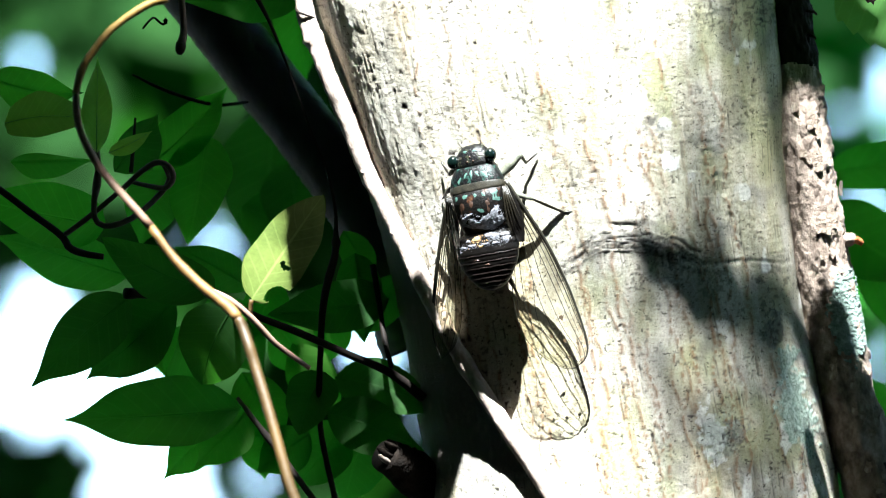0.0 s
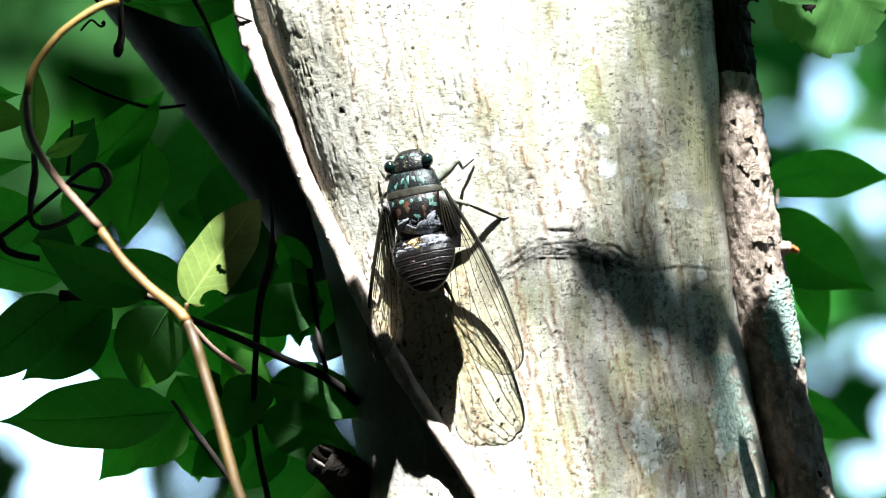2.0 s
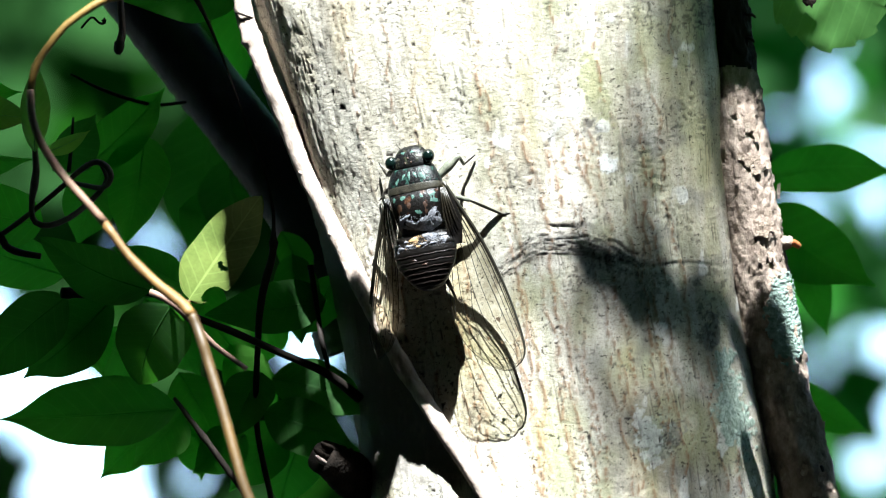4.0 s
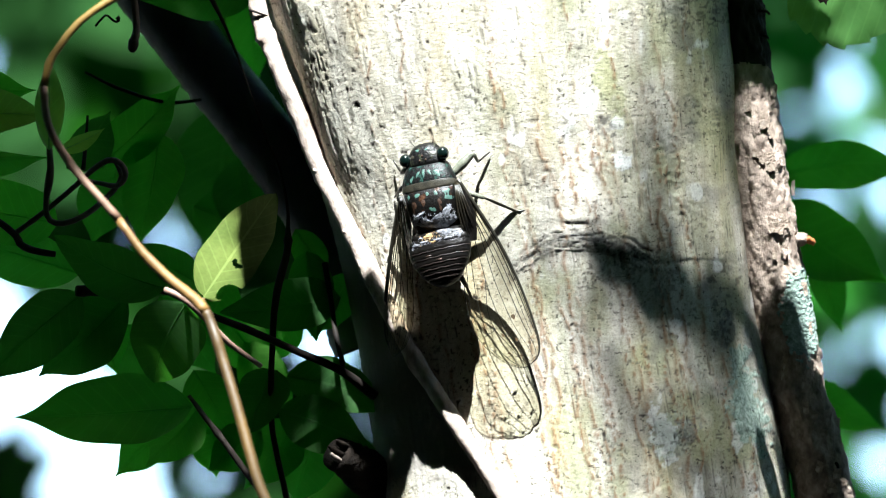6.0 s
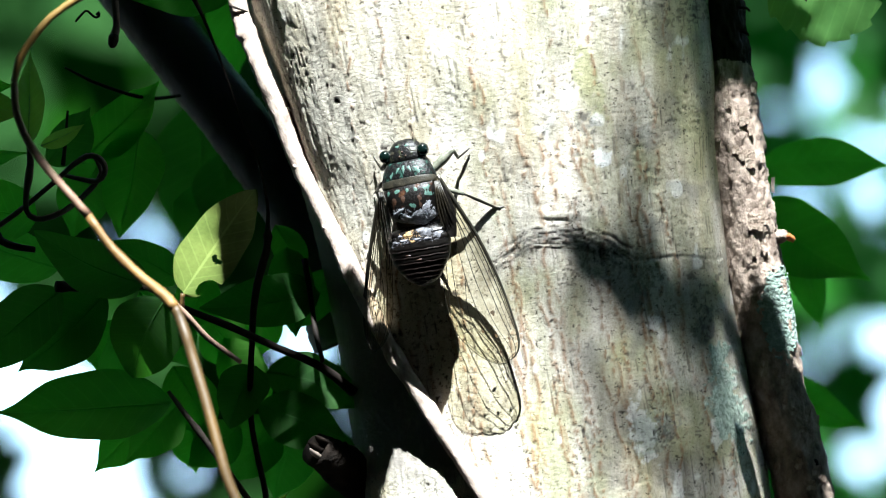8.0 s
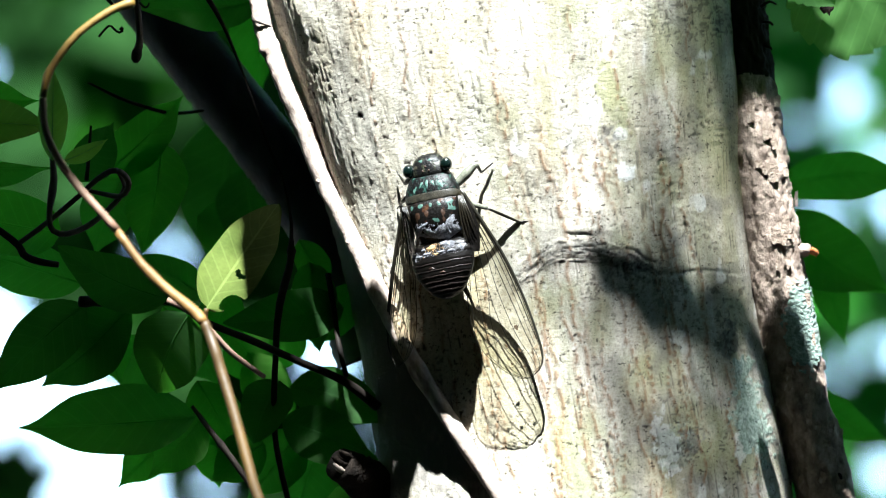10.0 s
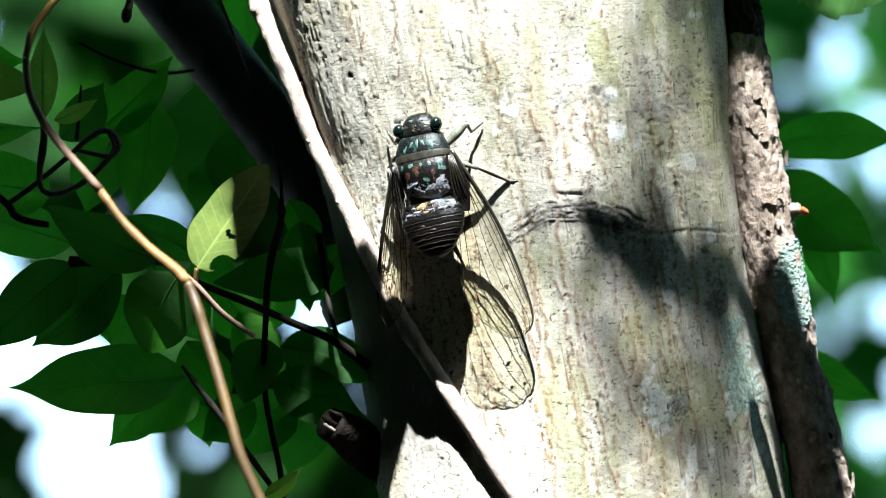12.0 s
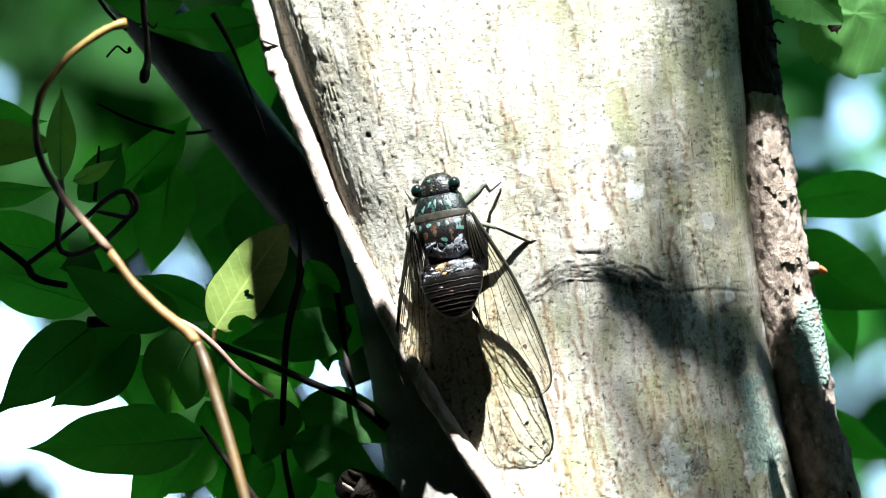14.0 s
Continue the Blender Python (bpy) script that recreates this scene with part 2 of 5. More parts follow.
DEAD = surface("dead_leaf", (0.006, 0.005, 0.004), (0.022, 0.016, 0.012), 300, (1, 1, 1), 0.9, 0.8, 0.0006, 1500, 0, 0.1)
SOIL = surface("leaf_litter", (0.03, 0.022, 0.012), (0.10, 0.075, 0.045), 3, (1, 1, 1), 0.9, 0.8, 0.02, 40)

# ---- making things ----
PLACE = {}
rnd = random.Random(7)


def at(x, z, y=0.0):
    """Millimetres across, up and behind the bark's face, on the stand, in metres; across and up as seen from the stand's eye."""
    k = 1 + y / (REACH * 1000)
    return Vector((x * k, y, z * k)) / 1000


def thing(name, base, label, category, group="", kind="", turn=None):
    """A top-level Empty on the stand."""
    ob = new(name)
    ob.empty_display_size = 0.01
    PLACE[ob] = Matrix.Translation(base) @ (turn or Matrix())
    ob.matrix_world = STAND @ PLACE[ob]
    return tagged(ob, label, category, group, kind)


def part(name, bm, material, parent, label="", base=None, smooth=True, kind=""):
    """A bmesh or mesh in stand coordinates as one mesh object under a thing or a part."""
    if isinstance(bm, bpy.types.Mesh):
        me = bm
    else:
        me = bpy.data.meshes.new(name)
        bm.to_mesh(me)
        bm.free()
    if base is None:
        n = len(me.vertices)
        co = np.zeros(n * 3, np.float32)
        me.vertices.foreach_get("co", co)
        base = Vector(co.reshape(-1, 3).mean(axis=0))
    me.transform(Matrix.Translation(-Vector(base)))
    if smooth:
        me.polygons.foreach_set("use_smooth", [True] * len(me.polygons))
    for mt in material if isinstance(material, (list, tuple)) else (material,):
        me.materials.append(mt)
    ob = new(name, me)
    ob.parent = parent
    PLACE[ob] = Matrix.Translation(base)
    ob.matrix_basis = PLACE[parent].inverted() @ PLACE[ob]
    return tagged(ob, label, kind=kind)


def spline(points, n, closed=False):
    """Catmull-Rom through points of any width."""
    p = np.array([tuple(q) for q in points], float)
    if len(p) == 2:
        return p[0] + (p[1] - p[0]) * np.linspace(0, 1, n)[:, None]
    p = np.vstack([2 * p[0] - p[1], p, 2 * p[-1] - p[-2]])
    u = np.linspace(0, len(p) - 3 - 1e-6, n)
    i = u.astype(int)
    f = (u - i)[:, None]
    a, b, c, d = p[i], p[i + 1], p[i + 2], p[i + 3]
    return 0.5 * (2 * b + (c - a) * f + (2 * a - 5 * b + 4 * c - d) * f ** 2 + (3 * b - a - 3 * c + d) * f ** 3)


def mesh_from(verts, faces):
    me = bpy.data.meshes.new("mesh")
    me.from_pydata([tuple(v) for v in verts], [], [tuple(int(i) for i in f) for f in faces])
    return me


def grid_faces(nu, nv, wrap=False):
    f = []
    for i in range(nu - 1):
        for j in range(nv if wrap else nv - 1):
            k = (j + 1) % nv
            f.append((i * nv + j, i * nv + k, (i + 1) * nv + k, (i + 1) * nv + j))
    return f


def tube_data(points, radii, sides=10, step=0.0025, rough=0.0, seed=0, knots=()):
    """Vertices and faces of a tapered, slightly uneven stem through points (metres)."""
    pts = np.array([tuple(p) for p in points])
    length = np.linalg.norm(np.diff(pts, axis=0), axis=1).sum()
    n = max(4, min(160, int(length / step)))
    path = spline(points, n)
    r = np.interp(np.linspace(0, 1, n), np.linspace(0, 1, len(radii)), radii)
    for k, gain, spread in knots:
        r = r * (1 + gain * np.exp(-((np.linspace(0, 1, n) - k) / spread) ** 2))
    tan = np.gradient(path, axis=0)
    tan /= np.linalg.norm(tan, axis=1)[:, None] + 1e-12
    up = np.array((0.31, -0.9, 0.3))
    rs = np.random.RandomState(seed)
    verts = []
    ph = rs.rand(4) * 6
    for i in range(n):
        s = np.cross(tan[i], up)
        s /= np.linalg.norm(s) + 1e-12
        q = np.cross(s, tan[i])
        up = q
        for j in range(sides):
            a = 2 * math.pi * j / sides
            w = 1 + rough * (math.sin(3 * a + ph[0] + i * 0.35) * 0.4 + math.sin(2 * a - i * 0.23 + ph[1]) * 0.4 + rs.randn() * 0.5)
            verts.append(path[i] + r[i] * w * (math.cos(a) * s + math.sin(a) * q))
    faces = grid_faces(n, sides, True)
    faces.append(tuple(range(sides - 1, -1, -1)))
    faces.append(tuple((n - 1) * sides + j for j in range(sides)))
    return verts, faces


def tube(points, radii, **kw):
    return mesh_from(*tube_data(points, radii, **kw))


def joined(pieces):
    verts, faces = [], []
    for v, f in pieces:
        o = len(verts)
        verts.extend(v)
        faces.extend(tuple(i + o for i in q) for q in f)
    return mesh_from(verts, faces)


def blob_data(c, rx, ry, rz, n=10, m=8, turn=None):
    verts, faces = [], []
    for i in range(m + 1):
        t = math.pi * i / m
        for j in range(n):
            a = 2 * math.pi * j / n
            v = Vector((rx * math.sin(t) * math.cos(a), ry * math.sin(t) * math.sin(a), rz * math.cos(t)))
            if turn:
                v = turn @ v
            verts.append(v + Vector(c))
    return verts, grid_faces(m + 1, n, True)


def blob(*a, **kw):
    return mesh_from(*blob_data(*a, **kw))


def lattice(x, y, seed=0):
    """Smooth value noise in 0 to 1 on arrays."""
    xi, yi = np.floor(x).astype(np.int64), np.floor(y).astype(np.int64)
    fx, fy = x - xi, y - yi
    fx, fy = fx * fx * (3 - 2 * fx), fy * fy * (3 - 2 * fy)

    def h(a, b):
        v = (a * 374761393 + b * 668265263 + seed * 1442695041) & 0xFFFFFFFF
        v = ((v ^ (v >> 13)) * 1274126177) & 0xFFFFFFFF
        return ((v ^ (v >> 16)) & 0xFFFF) / 65535.0
    return (h(xi, yi) * (1 - fx) + h(xi + 1, yi) * fx) * (1 - fy) + (h(xi, yi + 1) * (1 - fx) + h(xi + 1, yi + 1) * fx) * fy


def cloud(x, y, seed=0, octaves=3):
    v, w, tot = 0, 1.0, 0
    for o in range(octaves):
        v = v + w * lattice(x * 2 ** o, y * 2 ** o, seed + 17 * o)
        tot += w
        w *= 0.55
    return v / tot


# ---- the ground ----
def ground():
    n = 81
    side = np.sign(np.linspace(-1, 1, n)) * np.abs(np.linspace(-1, 1, n)) ** 3 * 600
    xs, ys = np.meshgrid(side, side)
    near = np.exp(-(xs ** 2 + ys ** 2) / 900)
    zs = (cloud(xs * 0.8, ys * 0.8, 3) - 0.5) * 0.12 * near
    me = mesh_from(np.stack([xs, ys, zs], -1).reshape(-1, 3), grid_faces(n, n))
    me.materials.append(SOIL)
    me.polygons.foreach_set("use_smooth", [True] * len(me.polygons))
    tagged(new("ground", me), "brown forest floor covered with dry leaf litter", "ground", kind="structure")


ground()

# ---- the trunk ----
TZ = np.array([-1990, -1900, -1600, -900, -300, -63, 0, 30, 63, 150, 400, 900, 1600, 2600], float)
TX = np.array([150, 146, 132, 94, 58, 42.8, 29.7, 24.2, 18.4, 9, -10, -50, -100, -170], float)
TR = np.array([120, 92, 76, 64, 55, 52.8, 52.0, 57.4, 60.6, 62.5, 58, 52, 44, 30], float)
TRUNK_Y, FLAT, FLAT_LEFT = 44.5, 0.74, 0.52


def trunk_line(z):
    return np.interp(z, TZ, TX), np.interp(z, TZ, TR)


def bark_y(x, z):
    """Depth of the bark's face in millimetres."""
    c, r = trunk_line(z)
    return TRUNK_Y - r * max(1 - ((x - c) / r) ** 2, 0.001) ** ((FLAT if x > c else FLAT_LEFT) / 2)


def trunk():
    root = thing("tree", at(30, -1930, TRUNK_Y), "pale smooth-barked living tree trunk with lichen and a knot scar", "tree")
    fine = np.arange(-84, 84.01, 0.42)
    z = np.concatenate([np.linspace(-1990, -400, 30)[:-1], np.linspace(-400, -84, 40)[:-1], fine,
                        np.linspace(84, 400, 40)[1:], np.linspace(400, 2600, 40)[1:]])
    phi = np.concatenate([np.linspace(-1.85, 1.85, 470), np.linspace(1.85, 2 * math.pi - 1.85, 50)[1:-1]])
    # smooth centre and girth
    k = np.linspace(-1, 1, 21)
    cx = np.mean([np.interp(z + 25 * q, TZ, TX) for q in k], axis=0)
    rr = np.mean([np.interp(z + 25 * q, TZ, TR) for q in k], axis=0)
    P, Z = np.meshgrid(phi, z)
    R = np.repeat(rr[:, None], len(phi), 1)
    C = np.repeat(cx[:, None], len(phi), 1)
    X = C + R * np.sin(P)
    arc = P * 52.0
    lean = X - (-Z) * 0.12
    disp = (cloud(arc / 22, Z / 40, 1) - 0.5) * 2.4 + (cloud(arc / 6, Z / 14, 2) - 0.5) * 0.55
    # long fissures, stronger away from the sunny middle
    ridge = cloud(arc / 1.2, Z / 26, 5, 3)
    edge = np.clip((-arc - 4) / 20, 0, 1)
    disp += (ridge - 0.5) * (0.10 + 0.14 * edge)
    # deep rough fissures on the flank beside the twig
    wall = np.clip((-arc - 68) / 10, 0, 1)
    crag = cloud(arc / 2.0 + 0.6 * cloud(arc / 3, Z / 5, 303), Z / 8, 301, 3)
    disp += wall * (crag - 0.5) * 1.6
    fine_n = cloud(arc / 0.8, Z / 1.3, 9, 2)
    disp += (fine_n - 0.5) * 0.13
    wx = X + 2.6 * (cloud(X / 2.7, Z / 3.1, 201) - 0.5) + 1.4 * (cloud(X / 1.1, Z / 1.2, 203, 2) - 0.5)
    wz = Z + 3.0 * (cloud(X / 3.3, Z / 2.4, 202) - 0.5) + 1.2 * (cloud(X / 1.2, Z / 1.0, 204, 2) - 0.5)
    wa = arc + wx - X
    wrinkle = cloud(wx / 1.5, wz / 0.7, 10, 3)
    disp += (wrinkle - 0.5) * (0.17 + 0.30 * np.clip((X - 42) / 22, 0, 1)) * (1 - 0.9 * edge) * np.clip(0.3 + 1.6 * (cloud(X / 12, Z / 14, 11) - 0.35), 0.15, 1)
    # knot scar: a lens of wavy wrinkles round two clefts
    brow = 0.5 - 6.5 * np.where(X < 37, (37 - X) / 13, (X - 37) / 21) ** 2
    lens = np.exp(-((Z - brow + 2.7) / 3.0) ** 4 - ((X - 42) / 19) ** 4)
    warp = Z - brow + 1.0 * (cloud(X / 4, Z / 4, 21) - 0.5)
    folds = cloud(X / 2.2 + 0.3 * warp, warp / 0.62, 22, 3)
    disp += lens * (0.35 + 1.15 * (folds - 0.5))
    creases = lens * np.clip((0.455 - folds) / 0.06, 0, 1)
    ridg = 0.5 + 0.5 * np.sin(6.5 * warp + 6.0 * cloud(X / 2.6, Z / 1.6, 24))
    broken = np.clip((cloud(X / 1.6, Z / 0.7, 25) - 0.36) / 0.15, 0, 1)
    disp += lens * 0.45 * (ridg - 0.5) * broken
    creases = np.maximum(creases * 0.8, lens * np.clip((0.22 - ridg) / 0.15, 0, 1) * broken)
    slit = 0.65 * np.exp(-((X - 38.5) / 3.4) ** 4 - ((Z - 1.6 + (X - 39) * 0.08 - 0.2 * np.sin(X * 1.3)) / 0.27) ** 2)
    slit2 = np.exp(-((X - 55) / 4.6) ** 4 - ((Z + 4.0 + (X - 55) * 0.5 - 0.35 * np.sin(X * 1.1)) / 0.45) ** 2)
    slit3 = np.exp(-((X - 69) / 10.0) ** 4 - ((Z + 7.8 + 0.4 * np.sin(X / 3)) / 0.35) ** 2) * 0.5
    slit4 = 0.6 * np.exp(-((X - 28.8) / 1.1) ** 2 - ((Z + 4.4) / 0.5) ** 2)
    cleft = np.clip(slit + slit2 + slit3 + slit4, 0, 1)
    cleft *= np.clip((cloud(X / 1.1, Z / 0.9, 23) - 0.22) / 0.2, 0.25, 1)
    disp -= cleft * 0.7
    disp += 0.22 * np.exp(-((X - 39.5) / 6.5) ** 4 - ((Z - 2.8) / 1.0) ** 2)
    # a hollow beside the leaning twig, added so that this flank falls into shade
    line_x = np.interp(-Z, [-63, -52.4, -28.7, -14.4, 1.3, 14.1, 29.9, 43.4, 54.1, 64], [-43.4, -40.7, -31, -25.1, -17.3, -11.3, -3.4, 5.1, 12, 18.3])
    hollow = np.clip((line_x - X + 1.0) / 3.5, 0, 1) * np.clip((12 - Z) / 12, 0, 1) * np.clip((Z + 65) / 27, 0, 1)
    hollow = 9.0 * hollow * hollow * (3 - 2 * hollow)
    # pits
    pn = lattice(wa / 0.8, wz / 1.15, 31)
    pw = cloud(arc / 9, Z / 12, 33)
    pit = np.clip((pn - 0.88 + 0.02 * edge) / 0.06, 0, 1) * np.clip((pw - 0.5 + 0.14 * edge) / 0.12, 0, 1) * np.clip((42 - arc) / 15, 0.1, 1)
    line = np.clip((cloud(arc / 0.6, Z / 7, 35, 2) - 0.7) / 0.08, 0, 1) * np.clip((cloud(arc / 6, Z / 10, 36) - 0.5) / 0.1, 0, 1)
    fleck = np.clip((lattice(wx / 1.0, wz / 0.6, 37) - 0.80) / 0.08, 0, 1) * np.clip((cloud(X / 8, Z / 8, 38) - 0.42) / 0.15, 0, 1)
    disp -= pit * 0.16 + line * 0.12 + fleck * 0.07
    disp *= 1 - 0.3 * np.clip((np.sin(P) - 0.85) / 0.12, 0, 1)
    # lichen crusts
    def spot(x, z_, rx, rz, seed, lim=0.5, tilt=0.0):
        dx, dz = X - x - tilt * (Z - z_), Z - z_
        q = 1 - (dx / rx) ** 2 - (dz / rz) ** 2
        return np.clip((q + (cloud(X / 1.6, Z / 1.6, seed) - 0.5) * 2.2 - 0.1) / 0.25, 0, 1)
    lichen = np.maximum(spot(83.0, -46, 5.6, 12, 41, tilt=-0.18), spot(80.5, -33, 3.2, 5, 42))
    lichen = np.maximum(lichen, 0.35 * spot(62, -52, 6, 6, 43))
    disp += lichen * (0.12 + 0.4 * (cloud(X / 0.6, Z / 0.6, 44, 3) - 0.35))
    pale = np.maximum(spot(50.5, 17.3, 3.3, 2.6, 51), spot(42, 32, 3, 3.5, 52) * 0.7)
    pale = np.maximum(pale, spot(61, -52, 3.4, 8, 53, tilt=-0.3) * 0.75)
    pale = np.maximum(pale, spot(64, -24, 2.5, 2, 54) * 0.6)
    pale = np.maximum(pale, 0.6 * np.clip((cloud(X / 5, Z / 9, 55) - 0.73) / 0.06, 0, 1))
    disp += pale * 0.12
    # rust-coloured weeping streaks
    rs = np.random.RandomState(12)
    rust = np.zeros_like(X)
    for i in range(52):
        x0, z0 = rs.uniform(-32, 92), rs.uniform(-75, 75)
        ln, w = rs.uniform(8, 32), rs.uniform(0.3, 0.6)
        if i < 14:
            x0, z0, ln, w = rs.uniform(30, 48), rs.uniform(2, 22), rs.uniform(4, 10), rs.uniform(0.45, 0.75)
        d = X - x0 + 0.15 * (Z - z0) - 0.8 * np.sin(Z / 5 + i) - 0.5 * np.sin(Z / 1.9 + 2 * i)
        rust = np.maximum(rust, np.exp(-(d / w) ** 2) * np.clip(1.4 - np.abs(Z - z0) / ln, 0, 1) * np.clip((cloud(X / 0.9, Z / 1.2, 60 + i, 2) - 0.36) / 0.2, 0, 1))
    for i in range(24):
        x0, z0, ln, w = rs.uniform(20, 92), rs.uniform(-75, 8), rs.uniform(20, 44), rs.uniform(0.45, 0.85)
        d = X - x0 + 0.17 * (Z - z0) - 0.9 * np.sin(Z / 6 + i) - 0.45 * np.sin(Z / 2.1 + 2 * i)
        rust = np.maximum(rust, 0.95 * np.exp(-(d / (0.75 * w)) ** 2) * np.clip(1.5 - np.abs(Z - z0) / ln, 0, 1) * np.clip((cloud(X / 0.7, Z / 0.9, 160 + i, 2) - 0.36) / 0.2, 0, 1))
    disp += rust * 0.25
    algae = np.clip((cloud(X / 10, Z / 16, 71) - 0.45) / 0.25, 0, 1) * 0.62
    algae = np.maximum(algae, 0.35 * np.clip((cloud(X / 3.5 + Z / 24, Z / 28, 79) - 0.5) / 0.2, 0, 1))
    algae *= np.clip((X - 2) / 30, 0.1, 1)
    algae = np.maximum(algae, 0.7 * spot(47, 37, 3.5, 10, 72, tilt=-0.35))
    grey = np.clip((cloud(X / 6, Z / 8, 73) - 0.52) / 0.2, 0, 1) * np.clip((X - 25) / 35, 0, 1) * 0.55
    grey = np.maximum(grey, lens * 0.75 * np.clip((cloud(X / 1.4, Z / 0.8, 74) - 0.3) / 0.2, 0, 1))
    grey = np.maximum(grey, 0.6 * spot(46, 26, 4, 3, 77) * (lattice(X / 0.9, Z / 0.9, 78) > 0.45))
    grey = np.maximum(grey, 0.75 * np.clip((spot(66, -51, 4.5, 4, 75) + spot(77, -25, 2.6, 5, 76)), 0, 1))
    speck = np.maximum(np.maximum(np.maximum(spot(46, 26, 5, 3.5, 91), 0.7 * spot(56, -11, 16, 8, 97)), 1.0 * spot(66, 57, 14, 7, 98), spot(62, -47, 4, 4, 92)), np.maximum(spot(66, -53, 5, 4, 93), spot(77, -22, 4, 8, 94)))
    speck = speck * np.clip((lattice(wx / 0.75, wz / 0.75, 95) - 0.55) / 0.1, 0, 1)
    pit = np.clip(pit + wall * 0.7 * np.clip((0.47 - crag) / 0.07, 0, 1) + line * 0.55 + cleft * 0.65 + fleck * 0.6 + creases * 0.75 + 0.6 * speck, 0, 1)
    # shade painted into the colour of the hollow beside the twig
    hollow_shade = np.clip((line_x - X + 0.5) / 1.5, 0, 1) * np.clip((12 - Z) / 12, 0, 1) * np.clip((Z + 62 + 8 * cloud(X / 3, Z / 3, 96)) / 6, 0, 1) * np.clip(0.55 + 1.2 * cloud(X / 1.6, Z / 5, 99), 0, 1)
    RR = R + disp
    front = np.sign(np.cos(P)) * np.abs(np.cos(P)) ** np.where(np.sin(P) > 0, FLAT, FLAT_LEFT)
    Y = TRUNK_Y - RR * front
    Y = np.where(front > 0, np.minimum(Y + hollow, np.maximum(Y, TRUNK_Y - 4 * front)), Y)
    verts = np.stack([C + RR * np.sin(P), Y, Z], -1).reshape(-1, 3) / 1000
    nu, nv = len(z), len(phi)
    i, j = np.meshgrid(np.arange(nu - 1), np.arange(nv), indexing="ij")
    q = np.stack([i * nv + j, i * nv + (j + 1) % nv, (i + 1) * nv + (j + 1) % nv, (i + 1) * nv + j], -1).reshape(-1, 4)
    me = bpy.data.meshes.new("trunk")
    me.vertices.add(len(verts))
    me.vertices.foreach_set("co", verts.astype(np.float32).ravel())
    me.loops.add(q.size)
    me.loops.foreach_set("vertex_index", q.astype(np.int32).ravel())
    me.polygons.add(len(q))
    me.polygons.foreach_set("loop_start", np.arange(0, q.size, 4, dtype=np.int32))
    me.update(calc_edges=True)
    for name, a in (("lichen", lichen), ("pale", pale), ("rust", rust * 0.8), ("algae", algae), ("grey", grey), ("pit", pit), ("hollow_shade", hollow_shade)):
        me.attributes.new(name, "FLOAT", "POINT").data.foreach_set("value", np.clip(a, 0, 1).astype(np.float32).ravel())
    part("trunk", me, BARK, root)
    return root


tree = trunk()


def limb():
    """The dark limb that leaves the trunk behind the twig, rising to one side."""
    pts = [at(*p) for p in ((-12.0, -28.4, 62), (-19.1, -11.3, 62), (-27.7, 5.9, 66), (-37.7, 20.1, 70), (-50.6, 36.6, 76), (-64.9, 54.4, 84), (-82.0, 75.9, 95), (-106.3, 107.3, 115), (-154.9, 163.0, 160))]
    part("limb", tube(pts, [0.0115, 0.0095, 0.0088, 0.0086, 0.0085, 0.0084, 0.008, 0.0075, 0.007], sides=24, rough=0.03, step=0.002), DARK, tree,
         "smooth side limb, its shade and blue sheen put into the colour")


limb()


